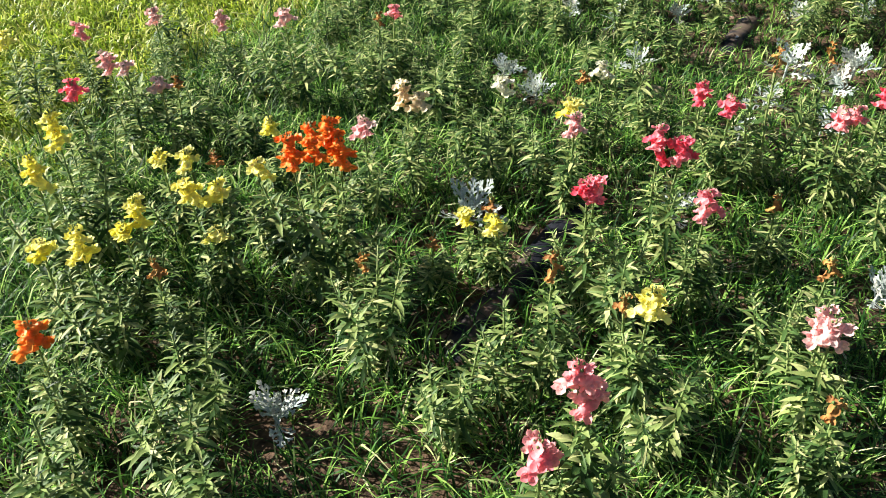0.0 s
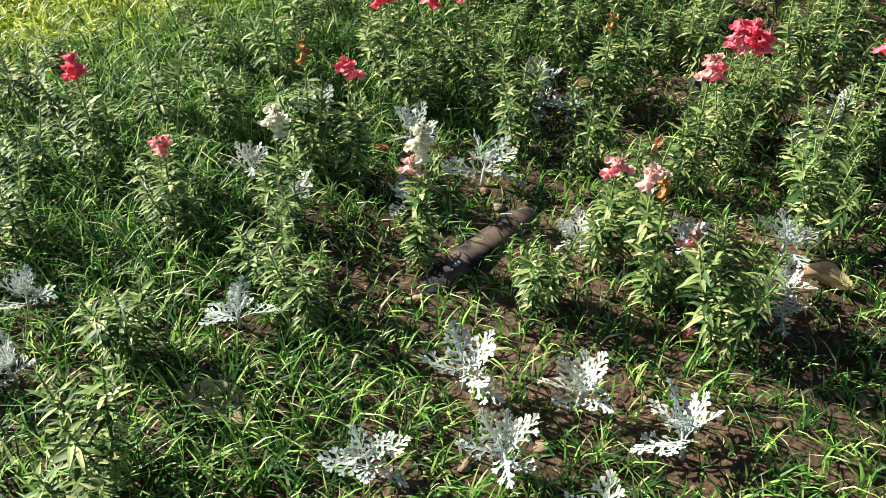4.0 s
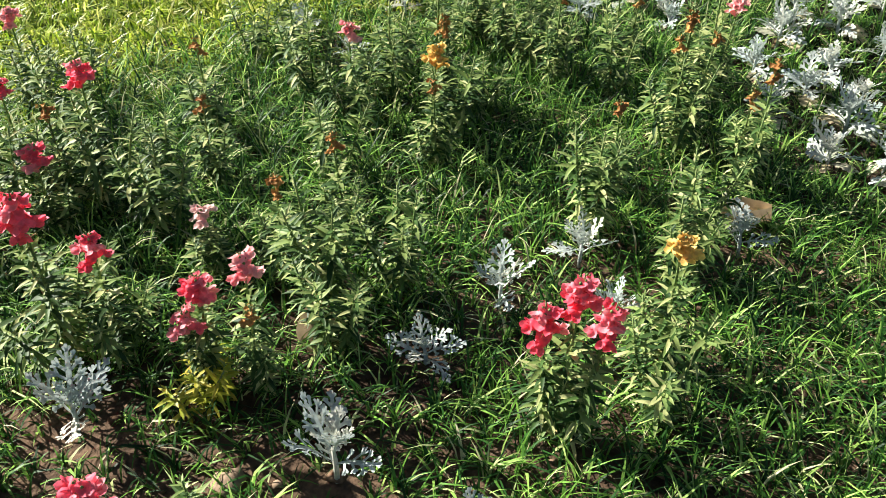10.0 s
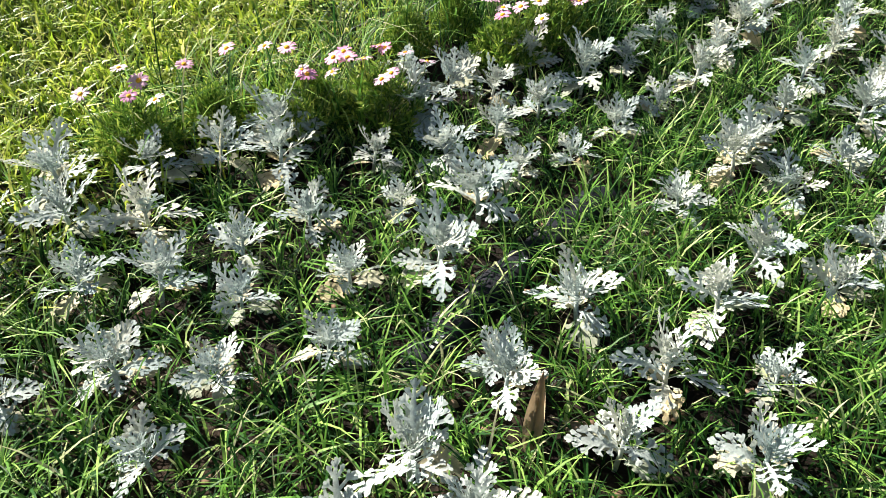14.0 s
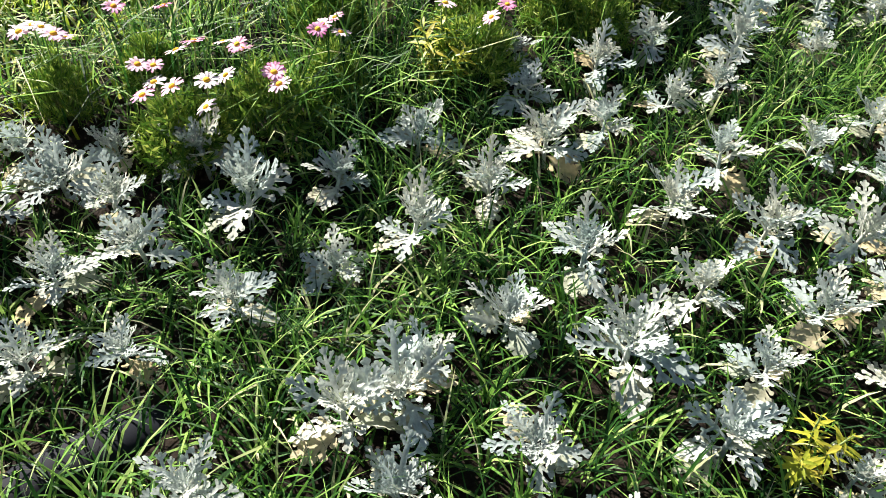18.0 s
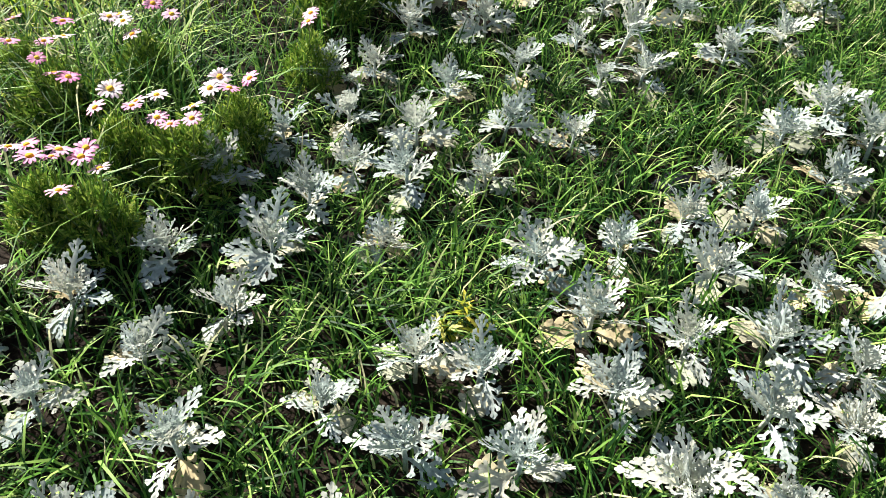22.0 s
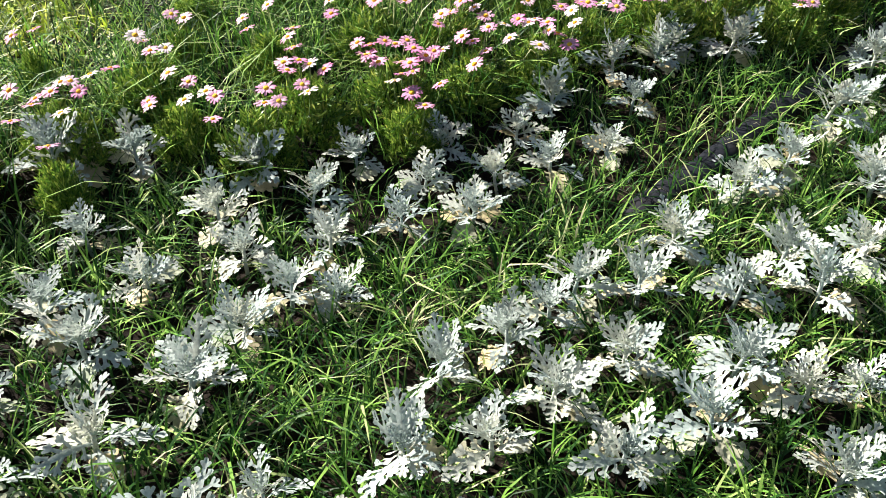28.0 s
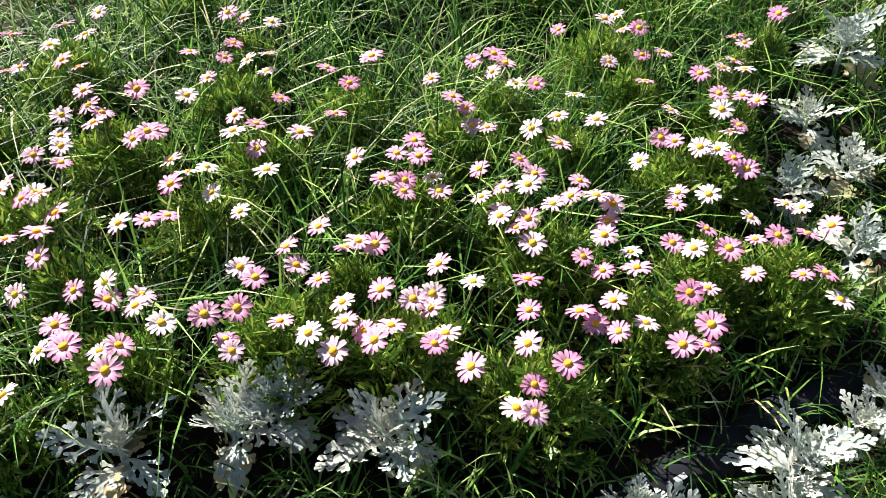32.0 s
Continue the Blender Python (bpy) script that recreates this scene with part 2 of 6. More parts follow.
# ---- mesh helpers ----
class Shape:
    """Collects vertices and faces of one mesh."""

    def __init__(self):
        self.v, self.f = [], []

    def add(self, verts, faces):
        k = len(self.v)
        self.v += [tuple(p) for p in verts]
        self.f += [tuple(i + k for i in q) for q in faces]

    def strip(self, pts, widths, side):
        """A flat narrow blade along pts."""
        verts = [q for p, w in zip(pts, widths) for q in (Vector(p) - side * w, Vector(p) + side * w)]
        self.add(verts, [(2 * i, 2 * i + 1, 2 * i + 3, 2 * i + 2) for i in range(len(pts) - 1)])

    def ribbon(self, pts, widths, side, fold=0.0):
        """A narrow blade along pts; side: the direction across it; fold: how far its edges stand up."""
        up = Vector((0, 0, 1))
        rows = []
        for p, w in zip(pts, widths):
            p = Vector(p)
            rows.append((p - side * w + up * fold * w, p, p + side * w + up * fold * w))
        verts = [q for r in rows for q in r]
        faces = []
        for i in range(len(rows) - 1):
            a = 3 * i
            faces += [(a, a + 1, a + 4, a + 3), (a + 1, a + 2, a + 5, a + 4)]
        self.add(verts, faces)

    def tube(self, pts, radii, sides=6, cap=True, flat=1.0):
        verts, faces = [], []
        pts = [Vector(p) for p in pts]
        for i, (p, r) in enumerate(zip(pts, radii)):
            d = (pts[min(i + 1, len(pts) - 1)] - pts[max(i - 1, 0)]).normalized()
            a = d.orthogonal().normalized() if abs(d.z) > 0.9 else d.cross(Vector((0, 0, 1))).normalized()
            b = d.cross(a)
            for k in range(sides):
                th = 2 * math.pi * k / sides
                verts.append(p + (a * math.cos(th) + b * math.sin(th) * flat) * r)
        for i in range(len(pts) - 1):
            for k in range(sides):
                j = (k + 1) % sides
                faces.append((i * sides + k, i * sides + j, (i + 1) * sides + j, (i + 1) * sides + k))
        if cap:
            faces.append(tuple(range((len(pts) - 1) * sides, len(pts) * sides)))
            faces.append(tuple(reversed(range(sides))))
        self.add(verts, faces)

    def mesh(self, name, material):
        me = bpy.data.meshes.new(name)
        me.from_pydata(self.v, [], self.f)
        me.polygons.foreach_set("use_smooth", [True] * len(me.polygons))
        me.materials.append(material)
        return me


def part(name, me, parent, m=None, label=""):
    ob = new(name, me)
    ob.parent = parent
    if m is not None:
        ob.matrix_basis = m
    if label:
        tagged(ob, label)
    return ob


def thing(name, x, y, z=0.0, turn=0.0, size=1.0):
    ob = new(name)
    ob.empty_display_size = 0.05
    ob.matrix_basis = pose(x, y, z, 0, 0, turn) @ Matrix.Diagonal((size, size, size, 1))
    return ob


def tris_object(name, verts, tris, material):
    """One large mesh out of numpy arrays."""
    me = bpy.data.meshes.new(name)
    n = len(tris)
    me.vertices.add(len(verts))
    me.vertices.foreach_set("co", verts.astype(np.float32).ravel())
    me.loops.add(3 * n)
    me.loops.foreach_set("vertex_index", tris.astype(np.int32).ravel())
    me.polygons.add(n)
    me.polygons.foreach_set("loop_start", np.arange(0, 3 * n, 3, dtype=np.int32))
    me.polygons.foreach_set("use_smooth", np.ones(n, dtype=bool))
    me.update(calc_edges=True)
    me.materials.append(material)
    return new(name, me)


# ---- the ground ----
def relief(x, y):
    """Height of the soil: low swells and a rough crust."""
    return (0.012 * np.sin(2.1 * x + 0.7 * y) + 0.01 * np.sin(3.3 * y - 1.1 * x) + 0.006 * np.sin(9 * x + 4 * y) * np.sin(7 * y - 3 * x)
            + 0.004 * np.sin(23 * x - 9 * y) * np.sin(19 * y + 5 * x) - 0.015)


def ground_sheet():
    def axis(lo, hi, step):
        mid = np.arange(lo, hi + step / 2, step)
        out = np.array([0.3, 1, 3, 8, 20, 60, 200, 600])
        return np.concatenate([(lo - out)[::-1], mid, hi + out])

    xs, ys = axis(-2.8, 7.2, 0.06), axis(0.4, 16.4, 0.06)
    gx, gy = np.meshgrid(xs, ys)
    near = (gx > -3) & (gx < 7.4) & (gy > 0.2) & (gy < 16.6)
    rng = np.random.default_rng(3)
    gz = np.where(near, relief(gx, gy) + rng.normal(0, 0.004, gx.shape), -0.02)
    verts = np.stack([gx, gy, gz], -1).reshape(-1, 3)
    nx, ny = len(xs), len(ys)
    i = (np.arange(ny - 1)[:, None] * nx + np.arange(nx - 1)[None]).ravel()
    tris = np.concatenate([np.stack([i, i + 1, i + nx + 1], 1), np.stack([i, i + nx + 1, i + nx], 1)])
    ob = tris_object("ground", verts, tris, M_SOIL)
    return tagged(ob, "dark brown crumbly garden soil of a flower bed", "soil", kind="structure")


ground_sheet()
# Outline of the planted strip and of the lawn beside it
STRIP = [(-1.3, 0.7), (0.9, 0.6), (2.4, 2.6), (3.3, 4.4), (4.2, 6.7), (5.0, 8.4), (5.4, 9.2), (6.4, 11.2), (7.0, 13.2), (6.9, 14.6), (6.4, 16.2),
         (5.6, 16.2), (3.8, 14.4), (2.9, 12.6), (1.9, 9.2), (0.8, 8.4), (-0.3, 6.2), (-1.1, 5.0), (-2.6, 4.4), (-2.5, 3.0)]
LAWN_EDGE = [(-2.2, 1.5), (-1.55, 2.2), (-1.4, 2.7), (-0.95, 3.4), (-0.2, 4.3), (0.35, 5.3), (1.2, 6.2), (1.65, 6.9), (2.0, 7.5), (2.1, 8.0), (2.3, 8.7), (2.5, 9.7), (2.97, 11.2), (3.4, 12.4), (3.9, 13.6)]
PIPE_LINE = [(-0.35, 0.9), (0.02, 1.55), (0.23, 1.88), (0.79, 2.76), (0.96, 3.03), (1.1, 3.29), (1.24, 3.53), (1.57, 4.08), (1.68, 4.22), (1.76, 4.39), (1.9, 4.64),
             (2.2, 5.2), (2.6, 6.1), (3.12, 7.28), (3.2, 7.5), (3.31, 7.81), (3.38, 8.0), (3.65, 8.6), (4.2, 9.75), (4.83, 11.1), (5.05, 11.65), (5.65, 12.94),
             (5.74, 13.1), (5.87, 13.38), (5.95, 13.56), (6.12, 13.91), (6.24, 14.19), (6.31, 14.36), (6.39, 14.51), (6.7, 15.3)]


HOSE_SHOWN = ((1.35, 2.1), (3.0, 3.5), (4.1, 4.36), (7.3, 8.15), (10.2, 10.42), (11.45, 11.65), (12.95, 14.6))   # where it lies open


def inside(poly, x, y):
    hit = np.zeros(x.shape, bool)
    for (ax, ay), (bx, by) in zip(poly, poly[1:] + poly[:1]):
        cross = (ay > y) != (by > y)
        hit ^= cross & (x < ax + (bx - ax) * (y - ay) / ((by - ay) or 1e-9))
    return hit


def from_line(line, x, y):
    """Distance to a line of points, positive to its left (towards -x)."""
    best, sign = np.full(x.shape, 1e9), np.ones(x.shape)
    for (ax, ay), (bx, by) in zip(line, line[1:]):
        dx, dy = bx - ax, by - ay
        k = np.clip(((x - ax) * dx + (y - ay) * dy) / (dx * dx + dy * dy), 0, 1)
        d = np.hypot(x - ax - k * dx, y - ay - k * dy)
        s = np.sign(dx * (y - ay) - dy * (x - ax))
        near = d < best
        best, sign = np.where(near, d, best), np.where(near, s, sign)
    return best * sign


# ---- grass ----
def blades(x, y, az, length, width, bend, z0, levels=(0.0, 0.35, 0.65, 0.86, 1.0), wide=(0.75, 1.0, 0.8, 0.45)):
    """Vertices and triangles of arching grass blades."""
    n, rows = len(x), len(wide)
    dx, dy = np.cos(az), np.sin(az)
    verts = np.zeros((n, 2 * rows + 1, 3))
    for i, s in enumerate(levels):
        out = length * bend * (s ** 1.8)
        up = length * (s - 0.62 * bend * s ** 2.4)
        c = np.stack([x + dx * out, y + dy * out, z0 + up], 1)
        if i < rows:
            w = (width * wide[i])[:, None] * np.stack([-dy, dx, 0 * dx], 1)
            verts[:, 2 * i], verts[:, 2 * i + 1] = c - w, c + w
        else:
            verts[:, 2 * rows] = c
    one = [q for i in range(rows - 1) for q in ((2 * i, 2 * i + 1, 2 * i + 3), (2 * i, 2 * i + 3, 2 * i + 2))] + [(2 * rows - 2, 2 * rows - 1, 2 * rows)]
    tris = np.array(one)[None] + (2 * rows + 1) * np.arange(n)[:, None, None]
    return verts.reshape(-1, 3), tris.reshape(-1, 3)


def patchy(x, y):
    """A slow pattern between 0 and 1."""
    return 0.5 + 0.25 * np.sin(2.9 * x + 1.3 * y) * np.sin(2.3 * y - 1.7 * x + 1) + 0.25 * np.sin(6.1 * x - 2.2 * y + 2) * np.sin(5.3 * y + 2.7 * x)


SILVER, BUSHES = [], []     # where plants stand, for the grass to leave room


def room(x, y, spots):
    """Distance to the nearest of the spots."""
    best = np.full(x.shape, 9.0)
    for px, py in spots:
        near = np.abs(y - py) < 0.4
        best[near] = np.minimum(best[near], np.hypot(x[near] - px, y[near] - py))
    return best


def grow_grass():
    rng = np.random.default_rng(11)
    n = 1900000
    x, y, u = rng.uniform(-2.7, 7.1, n), rng.uniform(0.5, 16.3, n), rng.uniform(0, 1, n)
    keep = inside(STRIP, x, y)
    x, y, u = x[keep], y[keep], u[keep]
    lawn, pipe = from_line(LAWN_EDGE, x, y), from_line(PIPE_LINE, x, y)
    late = np.clip((y + 0.35 * x - 6.6) / 1.6, 0, 1)          # 0 among the snapdragons, 1 among the silver plants
    daisies = np.clip((lawn + 1.1) / 0.5, 0, 1) * (y > 8.2) + (y > 12.9) * (pipe > 0.4)
    p = patchy(x, y)
    # lawn
    is_lawn = (lawn > -0.55 * rng.uniform(0, 1, len(x)) ** 1.6) & (y < 13.4)
    k = is_lawn & (u < (0.3 + 0.28 * p) * np.where(y > 8.6, 0.6, 1.0))
    m = k.sum()
    v, t = blades(x[k], y[k], rng.uniform(0, 6.28, m), rng.uniform(0.04, 0.11, m) * np.where(lawn[k] < 0.1, 1.3, 1.0), rng.uniform(0.002, 0.0044, m), rng.uniform(0.3, 1.3, m), relief(x[k], y[k]), (0.0, 0.5, 1.0), (0.8, 1.0))
    tagged(tris_object("lawn_grass", v, t, M_LAWN), "sunlit yellow-green mown lawn grass beside the bed", "grass", kind="stuff")
    # bed: tufts, thin over the bare soil beside the hose, long and thick further on
    edge = np.clip(1 + lawn / 1.5, 0, 1)                         # 1 at the lawn, 0 far from it
    along = y + 0.35 * x
    bare = np.clip((along - 2.9) / 0.5, 0, 1) * np.clip((6.3 - along) / 0.8, 0, 1) * np.clip((0.55 - pipe) / 0.4, 0, 1)
    low = 0.5 + 0.24 * edge + 0.25 * np.clip(p - 0.4, 0, 1)
    dens = (1 - late) * low * (1 - bare * np.clip(0.95 - 1.1 * p, 0.05, 0.45)) + late * (0.3 + 0.34 * p) * np.where(daisies > 0.5, 0.45, np.where((y > 12.7) & (pipe > -0.02), 0.6, 1.0))
    open_hose = np.max([np.clip(np.minimum((y - a) / 0.1, (b - y) / 0.1), 0, 1) for a, b in HOSE_SHOWN], axis=0)
    dens = dens * (1 - open_hose * np.where(np.abs(pipe) < 0.06, np.where(along < 8.4, 0.8, 0.6), np.where(np.abs(pipe) < 0.12, 0.35, 0.0)))
    silver, bush = room(x, y, SILVER), room(x, y, BUSHES)
    dens = dens * np.where((x < 0.0) & (y < 1.25), 0.6, 1.0)
    dens = dens * np.clip(silver / 0.06, 0.2, 1) ** 1.5 * np.where(bush < 0.13, 0.42, 1.0)
    k = ~is_lawn & (u < dens)
    m = k.sum()
    cx, cy = np.round(x[k] / 0.06) * 0.06, np.round(y[k] / 0.06) * 0.06   # gather the blades into tufts
    jx, jy = np.sin(cx * 91 + cy * 57) * 0.025, np.sin(cx * 43 - cy * 77) * 0.025
    g = rng.uniform(0.25, 0.8, m)
    bx, by = x[k] * (1 - g) + (cx + jx) * g, y[k] * (1 - g) + (cy + jy) * g
    lt = late[k]
    ln = (rng.uniform(0.045, 0.135, m) * (1 + 0.75 * edge[k]) * (1 - lt) + rng.uniform(0.06, 0.185, m) * lt) * np.where((bush[k] < 0.15) & (silver[k] > 0.17), 1.35, 1.0) * (1 - 0.35 * bare[k]) * np.clip(silver[k] / 0.13, 0.45, 1)
    v, t = blades(bx, by, rng.uniform(0, 6.28, m), ln, rng.uniform(0.0012, 0.003, m), rng.uniform(0.3, 1.25, m), relief(bx, by) - 0.004, (0.0, 0.42, 0.76, 1.0), (0.8, 1.0, 0.6))
    # longer blades that stand over the daisies
    far = np.flatnonzero((bush < 0.24) & (silver > 0.15) & ~is_lawn & (pipe > 0.42) & (u > 0.85) & (patchy(1.7 * x + 3, 1.7 * y) > 0.42))[:6500]
    q = len(far)
    v2, t2 = blades(x[far], y[far], rng.uniform(0, 6.28, q), rng.uniform(0.2, 0.4, q), rng.uniform(0.0013, 0.0027, q), rng.uniform(0.25, 1.1, q), relief(x[far], y[far]) - 0.004, (0.0, 0.42, 0.76, 1.0), (0.8, 1.0, 0.6))
    v, t = np.concatenate([v, v2]), np.concatenate([t, t2 + len(v)])
    tagged(tris_object("bed_grass", v, t, M_GRASS), "long arching green grass blades growing wild between the plants", "grass", kind="stuff")


# ---- soil clods ----
def scatter_clods():
    rng = np.random.default_rng(5)
    base = np.array([(1, 0, 0), (-1, 0, 0), (0, 1, 0), (0, -1, 0), (0, 0, 1), (0, 0, -1), (0.7, 0.7, 0.3), (-0.7, 0.6, 0.4), (0.6, -0.7, 0.4), (-0.6, -0.7, 0.3)], float)
    hull = bmesh.new()
    for p in base:
        hull.verts.new(p)
    bmesh.ops.convex_hull(hull, input=hull.verts)
    hull.verts.index_update()
    bmesh.ops.triangulate(hull, faces=hull.faces)
    pts = np.array([v.co[:] for v in hull.verts])
    faces = np.array([[v.index for v in f.verts] for f in hull.faces])
    hull.free()
    n = 6000
    x, y = rng.uniform(-1.5, 4.3, n), rng.uniform(0.8, 8.0, n)
    keep = inside(STRIP, x, y) & (from_line(LAWN_EDGE, x, y) < -0.15)
    x, y = x[keep], y[keep]
    n = len(x)
    s = rng.gamma(2.0, 0.0035, n) + 0.003
    z = relief(x, y)
    v = pts[None] * (s[:, None, None] * rng.uniform(0.6, 1.3, (n, len(pts), 1)))
    th = rng.uniform(0, 6.28, n)[:, None]
    rx, ry = v[..., 0] * np.cos(th) - v[..., 1] * np.sin(th), v[..., 0] * np.sin(th) + v[..., 1] * np.cos(th)
    v = np.stack([rx + x[:, None], ry + y[:, None], v[..., 2] * 0.75 + (z + s * 0.25)[:, None]], -1)
    t = faces[None] + len(pts) * np.arange(n)[:, None, None]
    tagged(tris_object("soil_clods", v.reshape(-1, 3), t.reshape(-1, 3), M_CLOD), "loose brown clods and crumbs of soil", "soil", kind="stuff")


scatter_clods()


# ---- the black pipe ----
def lay_pipe():
    pts = [Vector((x, y, 0)) for x, y in PIPE_LINE]
    dense = []
    for i in range(len(pts) - 1):
        p0, p1, p2, p3 = pts[max(i - 1, 0)], pts[i], pts[i + 1], pts[min(i + 2, len(pts) - 1)]
        n = max(2, int((p2 - p1).length / 0.03))
        for k in range(n):
            s = k / n
            dense.append(0.5 * ((2 * p1) + (p2 - p0) * s + (2 * p0 - 5 * p1 + 4 * p2 - p3) * s * s + (3 * p1 - p0 - 3 * p2 + p3) * s ** 3))
    for q in dense:
        shown = max(min((q.y - a) / 0.12, (b - q.y) / 0.12, 1.0) for a, b in HOSE_SHOWN)
        q.z = float(relief(np.array(q.x), np.array(q.y))) + 0.006 - 0.05 * (1 - max(0.0, shown))
    sh = Shape()
    sh.tube(dense, [0.041 + 0.002 * math.sin(i * 0.37) + 0.0012 * math.sin(i * 1.9) for i in range(len(dense))], 16, True, 0.55)
    root = thing("irrigation_hose", 0, 0)
    tagged(root, "dusty flattened black irrigation hose lying along the bed", "hose")
    part("tube", sh.mesh("tube", M_PIPE), root)
    # worn pale print along its upper side, as plain bars
    for at in (2.78, 2.95, 3.12, 4.3, 7.2, 7.42, 7.7, 13.3, 14.1, 14.25):
        i = min(range(len(dense)), key=lambda k: abs(dense[k].y - at))
        d = (dense[i + 1] - dense[i]).normalized()
        across = Vector((-d.y, d.x, 0))
        base = dense[i] - across * 0.012 + Vector((0, 0, 0.0245))
        for k in range(3):
            bar = Shape()
            p = base + d * (0.014 * k)
            bar.strip([p, p + d * (0.006 + 0.004 * ((k * 5) % 3))], [0.005, 0.005], across)
            part("print_mark", bar.mesh("print_mark", M_PRINT), root)


lay_pipe()


# ---- silver dusty miller ----
def silver_leaf(seed, length, lobe_len, lobe_wide, web, droop, sh=None, m=None, pairs=4):
    """A felted leaf along +x: a stalk, a narrow web along the midrib, forked lobes with rounded fingers, a three-fingered tip."""
    r = random.Random(seed)
    sh = sh or Shape()
    cup, wave, twist, sway = r.uniform(-0.1, 0.75), r.uniform(0, 6.28), r.uniform(-0.35, 0.35), r.uniform(-0.12, 0.12)
    first = len(sh.v)

    def lift(u, v, up=0.0):
        q = v / 0.34
        return Vector((length * u, length * (v + sway * u * u), length * (0.16 * u - droop * u * u + 0.3 * cup * v * v / 0.34 + 0.1 * twist * q * u + 0.018 * math.sin(wave + 8 * u + 2 * q) + up)))

    rows = (0.0, 0.11, 0.22, 0.36, 0.52, 0.68, 0.84)
    wide = (0.02, 0.022, web * 0.55, web, web * 1.08, web * 0.95, web * 0.6)
    verts = [lift(u, k * w, -0.012 * (k == 0)) for u, w in zip(rows, wide) for k in (-1, 0, 1)]
    sh.add(verts, [q for i in range(len(rows) - 1) for q in ((3 * i, 3 * i + 1, 3 * i + 4, 3 * i + 3), (3 * i + 1, 3 * i + 2, 3 * i + 5, 3 * i + 4))])

    def lobe(u0, v0, ang, L, w, forks):
        tip, k0 = r.uniform(-0.25, 0.35), r.uniform(0.004, 0.009)

        def strip(ou, ov, an, ds, ws, cols, base):
            cc, ss = math.cos(an), math.sin(an)
            pts = []
            for d, t in zip(ds, ws):
                for k in cols:
                    u, v = ou + cc * d - k * ss * t, ov + ss * d + k * cc * t
                    pts.append(lift(u, v, base + 0.35 * t * abs(k) + tip * ((u - u0) ** 2 + (v - v0) ** 2) / 0.3))
            n = len(cols)
            sh.add(pts, [(n * i + j, n * i + j + 1, n * i + n + j + 1, n * i + n + j) for i in range(len(ds) - 1) for j in range(n - 1)])

        strip(u0, v0, ang, (0.0, L * 0.5, L * 0.8, L * 0.95, L), (w * 0.95, w * 0.8, w * 1.02, w * 0.85, w * 0.4), (-1, 0, 1), k0)
        for off, part_way, f in forks:
            l2 = L * f * r.uniform(0.85, 1.15)
            strip(u0 + math.cos(ang) * L * part_way, v0 + math.sin(ang) * L * part_way, ang + off * r.uniform(0.85, 1.15), (0.0, l2 * 0.6, l2 * 0.9, l2), (w * 0.62, w * 0.78, w * 0.7, w * 0.34), (-1, 1), k0 + 0.006)

    for i in range(pairs):
        k = i / (pairs - 1)
        u = 0.25 + 0.5 * k
        L = lobe_len * (0.6 + 0.6 * math.sin(math.pi * (0.12 + 0.74 * k)) - 0.2 * k)
        for sg in (-1, 1):
            ang = sg * radians(66 - 27 * k + r.uniform(-7, 7))
            forks = ((-0.62 * sg, 0.5, 0.5), (0.68 * sg, 0.56, 0.42)) if i < pairs - 1 else ((-0.6 * sg, 0.5, 0.42),)
            lobe(u + r.uniform(-0.012, 0.012), sg * web * 0.72, ang, L * r.uniform(0.86, 1.12), lobe_wide * r.uniform(0.88, 1.12), forks)
    lobe(0.82, 0.0, 0.0, 0.18, lobe_wide * 1.05, ((-0.62, 0.3, 0.62), (0.62, 0.3, 0.62)))
    if m is not None:
        for i in range(first, len(sh.v)):
            sh.v[i] = tuple(m @ Vector(sh.v[i]))
    return sh


LEAF_FINE = [silver_leaf(s, 0.098, 0.25, 0.0295, 0.044, d).mesh("silver_leaf", M_FELT) for s, d in ((1, 0.1), (2, 0.3), (3, 0.0), (4, 0.42), (11, 0.2), (12, 0.5), (13, 0.25), (14, 0.05))]
LEAF_BROAD = [silver_leaf(s, 0.094, 0.255, 0.037, 0.075, d).mesh("broad_leaf", M_FELT) for s, d in ((5, 0.35), (6, 0.55), (9, 0.2), (10, 0.45))]
LEAF_OLD = [silver_leaf(s, 0.085, 0.25, 0.056, 0.17, d).mesh("old_leaf", M_FELT_OLD) for s, d in ((7, 0.6), (8, 0.35), (15, 0.5))]


def crown_stem(h, seed, young):
    """The short stem with the young leaves at its top."""
    r = random.Random(seed)
    sh = Shape()
    sh.tube([(0, 0, -0.02), (0.002, 0.001, h * 0.5), (0, 0, h)], [0.005, 0.0045, 0.003], 6)
    for i in range(young):
        k = r.uniform(0.36, 0.5) + 0.26 * i / max(1, young - 1)
        silver_leaf(seed * 10 + i, 0.1, 0.24, 0.03, 0.05, r.uniform(0, 0.25), sh, pose(0, 0, h - 0.004 - 0.016 * i / young, 0, 0, i * 137 + r.uniform(-20, 20)) @ pose(0, 0, 0, r.uniform(-25, 25), -r.uniform(34, 78), 0) @ Matrix.Diagonal((k, k, k, 1)), 4)
    return sh.mesh("crown", M_FELT)


